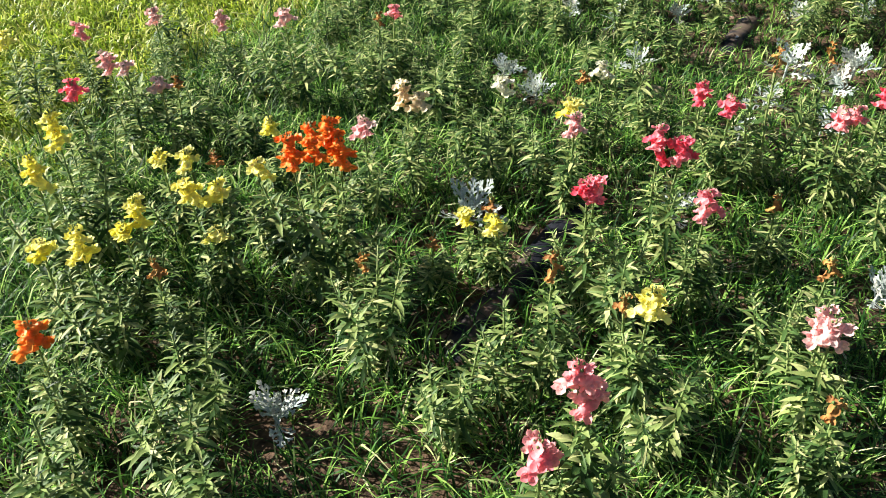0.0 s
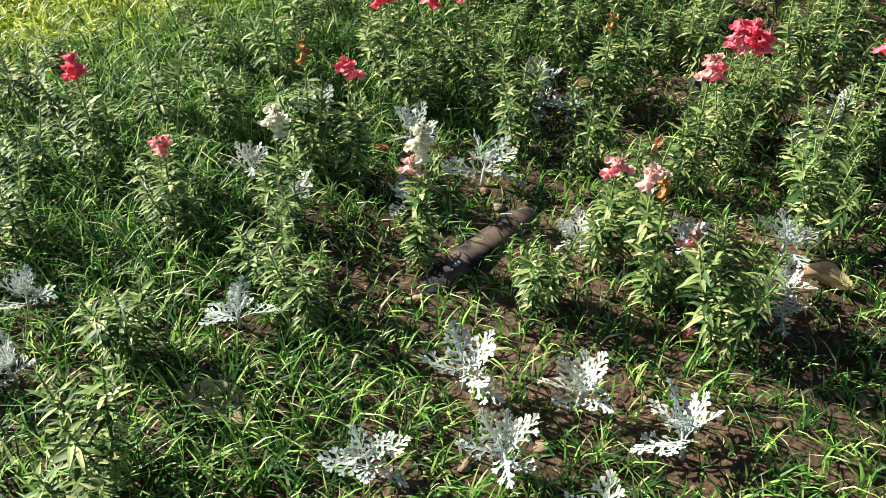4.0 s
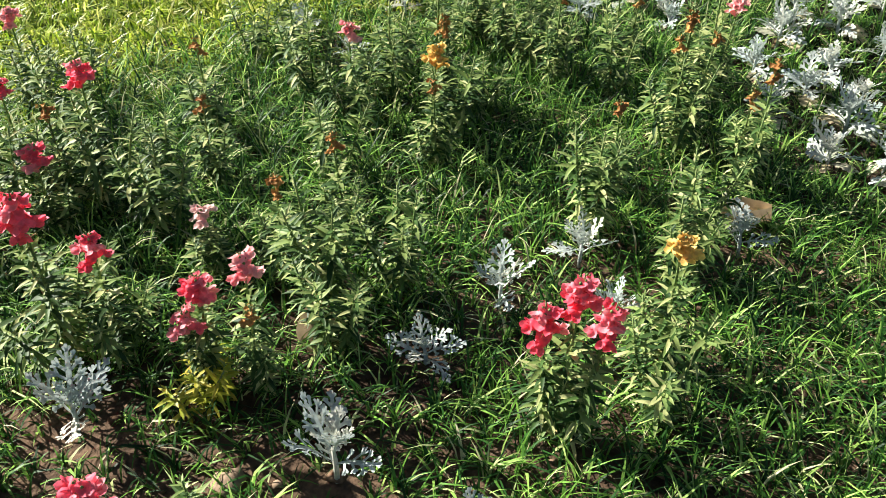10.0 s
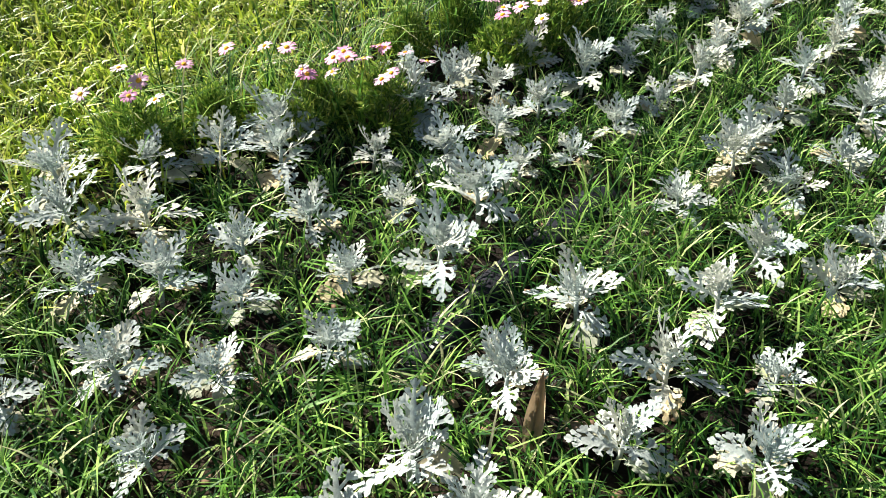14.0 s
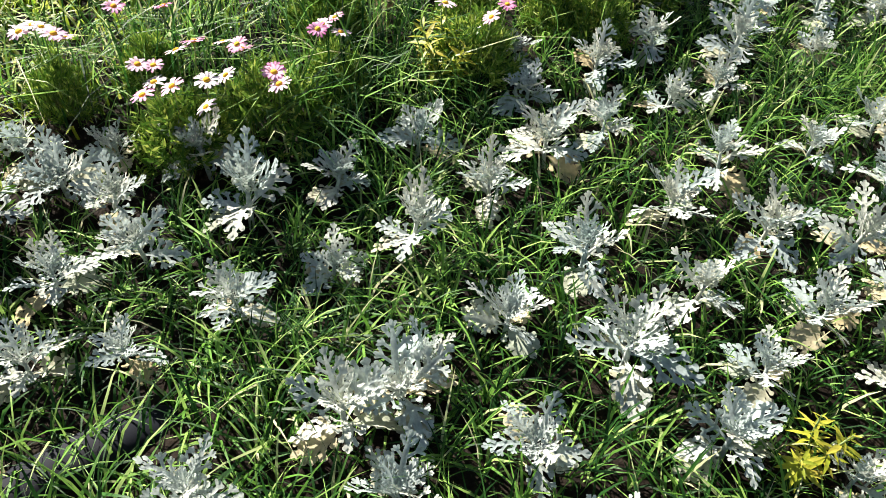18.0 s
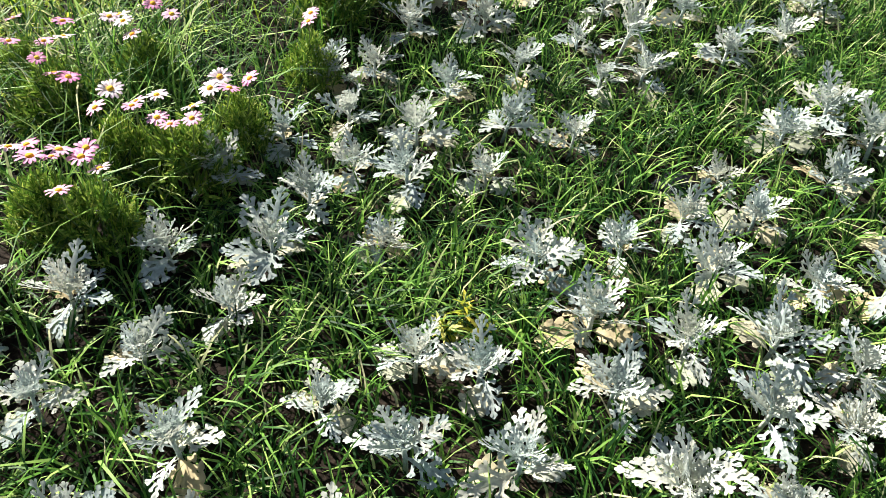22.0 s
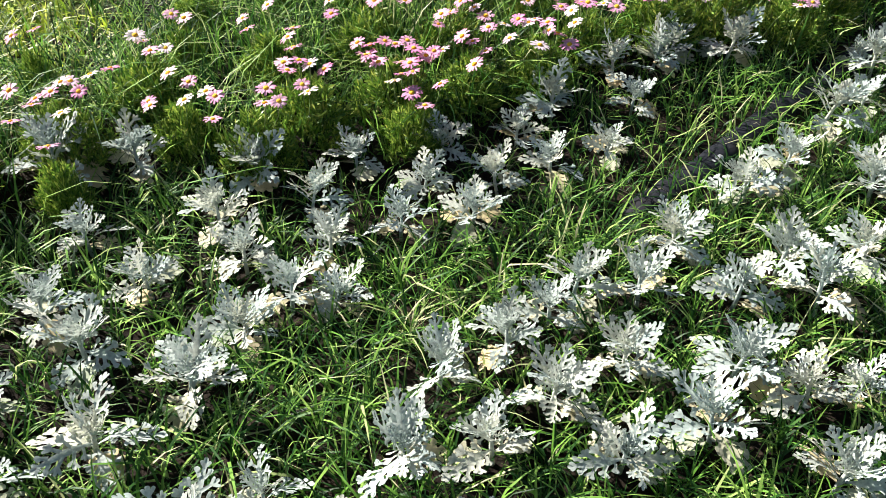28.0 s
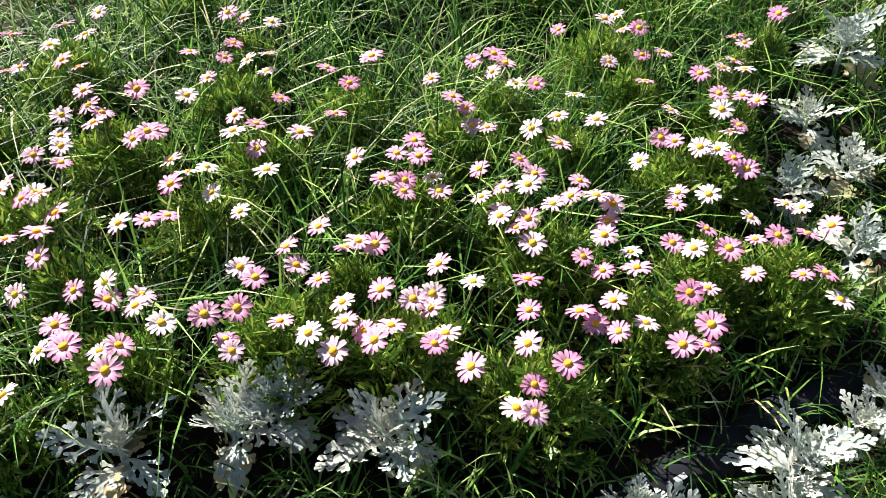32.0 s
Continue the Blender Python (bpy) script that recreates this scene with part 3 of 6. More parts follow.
def dusty_prototype(seed, leaves, tall, old, young):
    """A rosette about 0.17 m across: steep young leaves, arching outer ones, beige ones at the foot."""
    r = random.Random(seed)
    root = thing("dusty_miller", 0, 0)
    part("crown", crown_stem(0.078 * tall, seed, young), root, None, "short felted stem topped with small young leaves")
    az = r.uniform(0, 360)
    for i in range(leaves):
        az += 137.5 + r.uniform(-18, 18)
        k = i / (leaves - 1)
        el = 60 - 42 * k + r.uniform(-11, 11)
        s = (0.74 + 0.28 * math.sin(math.pi * (0.2 + 0.6 * k))) * r.uniform(0.84, 1.12)
        me = r.choice(LEAF_FINE) if k < 0.62 or not old else r.choice(LEAF_BROAD)
        part("leaf", me, root, pose(0, 0, (0.072 - 0.034 * k) * tall, 0, 0, az) @ pose(0, 0, 0, r.uniform(-34, 34), -el, 0) @ Matrix.Diagonal((s, s, s, 1)))
    for i in range(old):
        az += 360 / max(1, old) + r.uniform(-30, 30)
        s = r.uniform(0.8, 1.05)
        part("old_leaf", r.choice(LEAF_OLD), root, pose(0, 0, 0.034 * tall, 0, 0, az) @ pose(0, 0, 0, r.uniform(-22, 22), -r.uniform(-6, 22), 0) @ Matrix.Diagonal((s, s, s, 1)), "yellowing beige lower leaf")
    return root


SLENDER = [dusty_prototype(s, n, tl, 0, y) for s, n, tl, y in ((21, 7, 0.8, 3), (22, 6, 0.9, 4), (23, 8, 0.75, 3))]
DUSTY = [dusty_prototype(s, n, tl, old, y) for s, n, tl, old, y in ((1, 8, 1.0, 2, 7), (2, 7, 1.15, 2, 9), (3, 8, 1.2, 1, 8), (4, 7, 0.95, 3, 8), (5, 7, 1.05, 2, 6), (6, 8, 1.1, 2, 9), (7, 7, 1.0, 2, 7))]
for q in SLENDER:
    tagged(q, "slender silver-white dusty miller standing on bare soil", "silver plant", "dusty millers in the bed")
for q in DUSTY:
    tagged(q, "silver-white felted dusty miller with deeply lobed leaves", "silver plant", "dusty millers in the bed")

dusty_count = {"slender": 0, "bushy": 0}


def dusty_row(places):
    """Plants at (x, y) of a given width: the first ones are the built ones themselves, the others are copies."""
    for x, y, wide in places:
        kind = "slender" if y < 5.9 else "bushy"
        forms, n = (SLENDER if kind == "slender" else DUSTY), dusty_count[kind]
        r = random.Random(len(SILVER))
        m = pose(x, y, float(relief(np.array(x), np.array(y))), r.uniform(-9, 9), r.uniform(-9, 9), r.uniform(0, 360))
        s = (0.32 + 0.68 * wide / 0.142) * r.uniform(0.93, 1.07)
        q = forms[n % len(forms)]
        ob = q if n < len(forms) else copy_thing(q, m)
        ob.matrix_basis = m @ Matrix.Diagonal((s, s, s * r.uniform(0.9, 1.1), 1))
        SILVER.append((x, y))
        dusty_count[kind] = n + 1


dusty_row([
    (-0.42, 1.20, 0.15), (-0.02, 1.90, 0.17), (0.92, 1.54, 0.13), (0.54, 1.91, 0.11), (0.82, 2.33, 0.10), (0.22, 2.62, 0.11), (1.27, 2.22, 0.15), (1.09, 2.38, 0.10),
    (0.12, 2.83, 0.12), (0.96, 2.54, 0.12), (1.38, 2.45, 0.16), (1.20, 2.59, 0.16), (0.60, 2.86, 0.14), (1.10, 2.78, 0.15), (1.33, 2.77, 0.15), (1.53, 2.68, 0.17),
    (0.59, 3.30, 0.13), (0.42, 3.44, 0.11), (0.86, 3.37, 0.10), (1.76, 3.06, 0.08), (1.32, 3.27, 0.12), (1.76, 3.16, 0.11), (0.53, 3.74, 0.13), (1.56, 3.30, 0.13),
    (1.04, 3.53, 0.18), (0.81, 3.68, 0.13), (1.79, 3.31, 0.17), (1.16, 3.95, 0.15), (1.25, 3.92, 0.09), (1.16, 4.06, 0.13), (1.93, 3.82, 0.11), (2.02, 3.94, 0.12),
])
dusty_row([
    (2.24, 3.92, 0.15), (2.07, 4.07, 0.08), (1.21, 4.79, 0.16), (1.27, 4.86, 0.18), (1.44, 4.79, 0.11), (1.28, 4.97, 0.13), (2.38, 4.66, 0.10), (1.18, 5.23, 0.12),
    (1.85, 4.94, 0.16), (2.59, 4.62, 0.12), (2.43, 4.77, 0.12), (2.34, 4.95, 0.17), (2.60, 4.90, 0.12), (2.42, 5.25, 0.13), (2.53, 5.48, 0.13), (2.77, 5.50, 0.10),
    (2.68, 5.66, 0.14), (3.04, 5.79, 0.14), (1.66, 6.56, 0.13), (1.87, 6.46, 0.09), (1.96, 6.81, 0.15), (3.29, 6.23, 0.13), (3.45, 6.17, 0.13), (3.44, 6.27, 0.10),
    (3.14, 6.44, 0.15), (3.35, 6.42, 0.16), (3.52, 6.45, 0.15), (2.27, 7.05, 0.13), (3.26, 6.61, 0.13), (3.11, 6.72, 0.15), (2.54, 7.00, 0.12), (3.43, 6.64, 0.10),
])
dusty_row([
    (2.06, 7.30, 0.10), (3.56, 6.63, 0.13), (2.85, 6.98, 0.12), (2.25, 7.25, 0.12), (3.35, 6.79, 0.12), (2.68, 7.13, 0.15), (2.18, 7.36, 0.16), (3.20, 6.95, 0.15),
    (2.48, 7.28, 0.14), (3.51, 6.88, 0.14), (2.85, 7.19, 0.13), (2.33, 7.45, 0.16), (2.63, 7.34, 0.16), (3.66, 6.89, 0.16), (2.22, 7.57, 0.20), (3.40, 7.04, 0.18),
    (3.25, 7.12, 0.18), (2.80, 7.37, 0.11), (2.50, 7.51, 0.17), (3.01, 7.31, 0.12), (2.71, 7.52, 0.15), (3.72, 7.08, 0.12), (2.39, 7.69, 0.18), (3.35, 7.33, 0.14),
    (2.97, 7.51, 0.12), (3.57, 7.26, 0.15), (3.31, 7.40, 0.08), (2.49, 7.80, 0.19), (2.81, 7.66, 0.13), (2.65, 7.83, 0.21), (3.13, 7.62, 0.22), (3.80, 7.32, 0.15),
])
dusty_row([
    (3.63, 7.44, 0.18), (3.44, 7.56, 0.15), (2.98, 7.79, 0.11), (2.58, 7.97, 0.20), (2.84, 7.94, 0.11), (3.15, 7.83, 0.18), (3.82, 7.53, 0.08), (3.70, 7.68, 0.17),
    (3.01, 8.03, 0.16), (3.20, 8.02, 0.13), (2.85, 8.20, 0.16), (3.09, 8.16, 0.13), (3.75, 7.87, 0.15), (3.92, 7.83, 0.16), (2.79, 8.36, 0.14), (3.58, 8.00, 0.12),
    (3.30, 8.13, 0.09), (2.90, 8.35, 0.18), (3.02, 8.36, 0.13), (3.17, 8.30, 0.14), (2.91, 8.48, 0.10), (4.01, 8.02, 0.14), (3.38, 8.31, 0.12), (3.69, 8.21, 0.18),
    (3.82, 8.16, 0.13), (3.09, 8.55, 0.14), (3.25, 8.49, 0.18), (3.72, 8.32, 0.18), (3.46, 8.47, 0.09), (3.72, 8.39, 0.08), (4.10, 8.27, 0.12), (3.94, 8.36, 0.14),
])
dusty_row([
    (3.34, 8.64, 0.13), (3.55, 8.60, 0.14), (3.79, 8.53, 0.13), (3.40, 8.84, 0.14), (3.99, 8.58, 0.19), (4.19, 8.52, 0.17), (3.60, 8.80, 0.12), (3.84, 8.74, 0.15),
    (4.38, 8.58, 0.08), (4.20, 8.69, 0.13), (4.04, 8.79, 0.14), (3.64, 8.97, 0.15), (3.51, 9.12, 0.14), (3.92, 8.95, 0.15), (3.71, 9.10, 0.12), (4.40, 8.80, 0.14),
    (4.25, 8.87, 0.14), (3.40, 9.27, 0.08), (4.09, 9.01, 0.16), (4.54, 8.87, 0.13), (3.59, 9.30, 0.15), (3.96, 9.14, 0.15), (3.78, 9.26, 0.12), (4.38, 9.01, 0.18),
    (4.25, 9.10, 0.14), (4.57, 9.02, 0.18), (3.67, 9.48, 0.14), (3.85, 9.42, 0.09), (4.10, 9.32, 0.11), (4.27, 9.31, 0.15), (4.59, 9.21, 0.11), (3.84, 9.57, 0.16),
])
dusty_row([
    (3.62, 9.71, 0.13), (4.44, 9.37, 0.16), (4.20, 9.48, 0.14), (4.31, 9.51, 0.13), (3.81, 9.74, 0.13), (3.99, 9.72, 0.11), (3.64, 9.92, 0.14), (4.68, 9.48, 0.15),
    (3.82, 9.91, 0.14), (4.53, 9.60, 0.16), (3.96, 9.92, 0.16), (4.84, 9.53, 0.10), (4.44, 9.72, 0.16), (3.72, 10.06, 0.12), (4.29, 9.83, 0.17), (3.58, 10.19, 0.14),
    (3.90, 10.07, 0.17), (4.62, 9.75, 0.13), (4.78, 9.69, 0.15), (4.10, 10.02, 0.13), (3.67, 10.28, 0.13), (4.92, 9.74, 0.13), (4.43, 9.96, 0.14), (4.76, 9.85, 0.19),
    (3.87, 10.29, 0.13), (4.05, 10.23, 0.14), (4.62, 10.01, 0.16), (4.92, 9.88, 0.14), (3.65, 10.48, 0.15), (4.21, 10.27, 0.13), (4.51, 10.14, 0.14), (4.81, 10.07, 0.13),
])
dusty_row([
    (3.98, 10.49, 0.12), (4.66, 10.22, 0.13), (3.82, 10.64, 0.18), (4.95, 10.13, 0.14), (3.68, 10.71, 0.21), (4.56, 10.35, 0.08), (4.19, 10.54, 0.09), (5.11, 10.22, 0.20),
    (4.96, 10.29, 0.14), (4.07, 10.71, 0.09), (4.28, 10.64, 0.14), (3.69, 10.93, 0.14), (4.79, 10.46, 0.16), (3.86, 10.89, 0.16), (4.18, 10.76, 0.17), (4.66, 10.59, 0.17),
    (5.18, 10.37, 0.16), (5.03, 10.45, 0.14), (4.07, 10.94, 0.14), (3.90, 11.07, 0.16), (5.20, 10.49, 0.13), (4.87, 10.64, 0.18), (3.73, 11.17, 0.18), (4.45, 10.86, 0.18),
    (4.75, 10.73, 0.18), (4.28, 11.02, 0.18), (4.14, 11.13, 0.11), (5.09, 10.72, 0.08), (4.99, 10.78, 0.15), (3.94, 11.30, 0.14), (3.78, 11.38, 0.23), (4.58, 11.07, 0.14),
])
dusty_row([
    (4.34, 11.25, 0.19), (5.16, 10.89, 0.19), (3.97, 11.43, 0.16), (4.20, 11.36, 0.12), (5.06, 11.00, 0.15), (5.34, 10.88, 0.18), (5.45, 10.88, 0.10), (4.93, 11.12, 0.16),
    (4.63, 11.30, 0.15), (3.89, 11.66, 0.13), (5.21, 11.07, 0.15), (5.11, 11.17, 0.15), (4.47, 11.46, 0.12), (5.42, 11.06, 0.21), (4.98, 11.31, 0.13), (4.25, 11.64, 0.17),
    (5.33, 11.21, 0.15), (3.97, 11.86, 0.15), (5.52, 11.20, 0.17), (4.73, 11.56, 0.10), (5.21, 11.36, 0.13), (4.11, 11.89, 0.15), (4.51, 11.72, 0.16), (5.44, 11.32, 0.16),
    (4.31, 11.93, 0.18), (5.14, 11.56, 0.19), (5.59, 11.39, 0.14), (5.32, 11.56, 0.16), (4.84, 11.82, 0.16), (5.16, 11.70, 0.14), (5.50, 11.56, 0.18), (4.47, 12.05, 0.13),
])
dusty_row([
    (4.70, 11.95, 0.17), (4.95, 11.98, 0.18), (5.23, 11.87, 0.20), (5.46, 11.81, 0.15), (5.60, 11.75, 0.13), (4.65, 12.19, 0.16), (4.80, 12.15, 0.19), (5.44, 11.91, 0.19),
    (5.28, 11.99, 0.11), (5.03, 12.15, 0.18), (4.57, 12.44, 0.15), (4.78, 12.37, 0.15), (4.34, 12.61, 0.21), (5.45, 12.14, 0.16), (5.04, 12.33, 0.15), (5.09, 12.43, 0.15),
    (4.94, 12.50, 0.14), (5.60, 12.21, 0.15), (4.50, 12.72, 0.18), (4.82, 12.60, 0.16), (5.45, 12.34, 0.14), (5.17, 12.47, 0.12), (5.81, 12.28, 0.14),
    (5.66, 12.36, 0.18), (5.08, 12.62, 0.15), (4.80, 12.80, 0.16), (5.55, 12.47, 0.12), (4.98, 12.73, 0.14), (5.95, 12.40, 0.18), (5.21, 12.73, 0.14), (5.77, 12.50, 0.14),
])
dusty_row([
    (5.60, 12.58, 0.16), (6.16, 12.36, 0.16), (5.01, 12.92, 0.15), (5.63, 12.67, 0.16), (5.35, 12.82, 0.14), (5.20, 12.89, 0.12), (5.97, 12.57, 0.17), (6.11, 12.56, 0.15),
    (5.76, 12.72, 0.15), (5.37, 12.96, 0.13), (5.18, 13.06, 0.14), (6.21, 12.63, 0.08), (5.95, 12.78, 0.14), (5.80, 12.90, 0.15), (5.47, 13.09, 0.15), (5.35, 13.18, 0.12),
    (6.12, 12.84, 0.16), (6.03, 12.94, 0.16), (5.58, 13.22, 0.12), (5.40, 13.33, 0.16), (6.33, 12.94, 0.18), (6.22, 13.04, 0.17), (5.94, 13.18, 0.16), (5.60, 13.45, 0.12),
    (6.38, 13.12, 0.19), (6.02, 13.35, 0.15), (5.52, 13.58, 0.17), (6.23, 13.31, 0.19), (6.45, 13.28, 0.12), (5.61, 13.71, 0.16), (6.37, 13.39, 0.18), (6.10, 13.57, 0.19),
])
dusty_row([
    (5.63, 13.80, 0.16), (6.51, 13.47, 0.08), (5.81, 13.85, 0.18), (6.21, 13.74, 0.15), (6.40, 13.67, 0.20), (6.45, 13.83, 0.08), (6.23, 13.95, 0.16), (6.18, 14.00, 0.08),
    (6.38, 14.13, 0.14), (6.37, 14.21, 0.17), (6.42, 14.39, 0.10), (6.45, 14.48, 0.11), (6.28, 14.78, 0.15), (6.10, 14.88, 0.14), (6.20, 15.05, 0.16), (6.06, 15.16, 0.15),
    (6.04, 15.46, 0.20),
    (5.63, 12.00, 0.17), (5.81, 12.07, 0.15), (5.94, 12.10, 0.16), (5.71, 11.91, 0.13), (5.79, 11.94, 0.13), (5.89, 11.97, 0.14), (5.98, 12.02, 0.15),
    (4.11, 12.38, 0.17), (3.98, 12.28, 0.15), (4.31, 12.29, 0.15),
])

# ---- snapdragons ----
def lance_leaves(seed, n, low, high, length):
    """The leaves of one upright shoot, spreading and arching down, smaller towards its tip."""
    r = random.Random(seed)
    sh = Shape()
    az = r.uniform(0, 6.28)
    for i in range(n):
        az += 2.4 + r.uniform(-0.4, 0.4)
        s = i / (n - 1)
        z = low + (high - low) * s ** 0.9
        L = length * (0.8 + 0.45 * math.sin(math.pi * (0.1 + 0.72 * s))) * r.uniform(0.72, 1.18) * (1 - 0.5 * max(0, s - 0.72) / 0.28)
        el = radians(8 + 30 * s * s + r.uniform(-16, 20))
        d = Vector((math.cos(az), math.sin(az), 0))
        side = Vector((-d.y, d.x, r.uniform(-0.35, 0.35))).normalized()
        dr = r.uniform(0.35, 1.0) * (1.1 - 0.5 * s)
        pts = []
        for q in (0, 0.3, 0.65, 1.0):
            pts.append(Vector((0, 0, z)) + d * (L * q * math.cos(el) * (1 - 0.12 * dr * q)) + Vector((0, 0, L * (q * math.sin(el) - dr * q * q * 0.55))))
        w = L * r.uniform(0.072, 0.112)
        sh.ribbon(pts, [w * 0.35, w, w * 0.82, w * 0.08], side, r.uniform(0.1, 0.6))
    return sh


SHOOT_H = 0.27
SHOOT_LEAVES = [lance_leaves(20 + i, 74, 0.015, SHOOT_H * 0.99, 0.045).mesh("foliage", M_SNAP_LEAF) for i in range(5)]
STEM_LEAVES = [lance_leaves(40 + i, 68, 0.015, SHOOT_H * 0.97, 0.044).mesh("foliage", M_SNAP_LEAF) for i in range(4)]


def shoot_stem():
    sh = Shape()
    sh.tube([(0, 0, -0.03), (0.003, 0.001, 0.09), (-0.002, 0.002, 0.18), (0, 0, SHOOT_H)], [0.0034, 0.003, 0.0026, 0.0018], 6)
    return sh.mesh("stem", M_SNAP_STEM)


STEM = shoot_stem()


def floret(seed):
    """One two-lipped snapdragon flower that faces +x: two upright lobes above, a swollen three-lobed lip below."""
    r = random.Random(seed)
    sh = Shape()
    sh.tube([(0, 0, 0), (0.007, 0, 0.001), (0.014, 0, 0.001), (0.019, 0, 0)], [0.0028, 0.0055, 0.0062, 0.0045], 7, False)

    def petal(c, n, up, long, wide, cup):
        """An oval lobe round c with normal n, its length along up."""
        n = Vector(n).normalized()
        b = n.cross(Vector(up)).normalized()
        a = b.cross(n)
        c = Vector(c)
        ring = [k * math.pi / 4 for k in range(8)]
        mid = [c + a * math.cos(t) * long * 0.5 + b * math.sin(t) * wide * 0.55 + n * cup * 0.6 for t in ring]
        rim = [c + (a * math.cos(t) * long + b * math.sin(t) * wide) * r.uniform(0.86, 1.12) + n * cup * r.uniform(-1.1, 0.5) for t in ring]
        fs = [(0, 1 + k, 1 + (k + 1) % 8) for k in range(8)] + [(1 + k, 9 + k, 9 + (k + 1) % 8, 1 + (k + 1) % 8) for k in range(8)]
        sh.add([c + n * cup] + mid + rim, fs)

    petal((0.016, 0.0058, 0.0125), (0.75, 0.45, 0.2), (-0.15, 0.4, 1), 0.0118, 0.0082, -0.0032)
    petal((0.016, -0.0058, 0.0125), (0.75, -0.45, 0.2), (-0.15, -0.4, 1), 0.0118, 0.0082, -0.0032)
    petal((0.0225, 0.008, -0.006), (0.6, 0.4, 0.6), (0.5, 0.6, -0.7), 0.0086, 0.0065, -0.003)
    petal((0.0225, -0.008, -0.006), (0.6, -0.4, 0.6), (0.5, -0.6, -0.7), 0.0086, 0.0065, -0.003)
    petal((0.025, 0, -0.0075), (0.65, 0, 0.7), (0.6, 0, -0.7), 0.0088, 0.0065, -0.0025)
    petal((0.0205, 0, 0.0005), (1, 0, 0.3), (0, 0, 1), 0.0058, 0.0082, 0.005)
    return sh


FLORET = {k: [floret(60 + i).mesh("blossom", m) for i in range(3)] for k, (_, m) in BLOOM.items()}


def spike_tip():
    """The green top of a flower spike with its closed buds."""
    sh = Shape()
    sh.tube([(0, 0, -0.1), (0, 0, 0), (0, 0, 0.026)], [0.0024, 0.002, 0.001], 6)
    for i in range(8):
        a, z = i * 2.4, 0.004 + 0.024 * i / 8
        k = 0.0045 * (1 - 0.07 * i)
        c = Vector((math.cos(a) * 0.005, math.sin(a) * 0.005, z))
        sh.tube([c, c + Vector((math.cos(a), math.sin(a), 1)) * k, c + Vector((math.cos(a), math.sin(a), 2)) * k * 0.9], [k * 0.4, k * 0.75, k * 0.15], 5)
    return sh.mesh("flower_spike", M_SNAP_STEM)


SPIKE = spike_tip()


def aim(base, top, height):
    """A pose that stands a shoot of that height on base and leads it to top."""
    d = Vector(top) - Vector(base)
    q = Vector((0, 0, 1)).rotation_difference(d.normalized())
    s = d.length / height
    return Matrix.LocRotScale(base, q, (0.55 + 0.45 * s, 0.55 + 0.45 * s, s))


def snapdragon(x, y, blooms=(), green=3, tall=0.24, seed=0):
    """A plant at (x, y): flowering shoots whose flowers centre on (dx, dy, height) with a colour and a spike length, and green shoots between them."""
    r = random.Random(seed * 7919 + 13)
    root = thing("snapdragon", x, y)
    zg = float(relief(np.array(x), np.array(y)))
    for dx, dy, mid, kind, long in blooms:
        base = Vector((dx * 0.45 + r.uniform(-0.014, 0.014), dy * 0.45 + r.uniform(-0.014, 0.014), zg))
        centre = Vector((dx, dy, mid))
        along = (centre - base).normalized()
        tip, low = centre + along * (long * 0.5 - 0.006), centre - along * (long * 0.5)
        st = part("stem", STEM, root, aim(base, low, SHOOT_H))
        part("foliage", r.choice(STEM_LEAVES), st, pose(0, 0, 0, 0, 0, r.uniform(0, 360)))
        turn = r.uniform(0, 360)
        faded = kind == "F"
        sp = part("flower_spike", SPIKE, root, Matrix.Translation(tip) @ along.to_track_quat("Z", "Y").to_matrix().to_4x4(), BLOOM[kind][0] + " flower spike")
        n = min(4, 1 + round(long / 0.015)) if faded else min(10, 2 + round(long / 0.0125))
        for i in range(n):
            k = i / (n - 1)
            turn += 137 + r.uniform(-25, 25)
            s = (0.74 if faded else 1.22) * (1.04 - 0.2 * k) * r.uniform(0.85, 1.15)
            part("blossom", r.choice(FLORET[kind]), sp, pose(0, 0, -long * (0.88 - 0.8 * k), 0, 0, turn) @ pose(0, 0, 0, r.uniform(-16, 16), -34 - 26 * k + r.uniform(-16, 16), 0) @ Matrix.Diagonal((s, s, s, 1)))
    turn = r.uniform(0, 6.28)
    for i in range(green):
        turn += 6.28 / max(1, green) + r.uniform(-0.5, 0.5)
        out = r.uniform(0.16, 0.4) * tall if green > 1 else 0.02
        base = Vector((math.cos(turn) * 0.014, math.sin(turn) * 0.014, zg))
        tip = Vector((math.cos(turn) * out, math.sin(turn) * out, tall * r.uniform(0.72, 1.05)))
        st = part("stem", STEM, root, aim(base, tip, SHOOT_H))
        part("foliage", r.choice(SHOOT_LEAVES), st, pose(0, 0, 0, 0, 0, r.uniform(0, 360)))
    if blooms:
        cols = list(dict.fromkeys(BLOOM[b[3]][0] for b in blooms))
        lab = "bushy green snapdragon plant with " + " and ".join(cols[:2]) + " flower spikes"
    else:
        lab = "leafy green snapdragon plant without open flowers"
    return tagged(root, lab, "flower plant", "snapdragons in the bed")


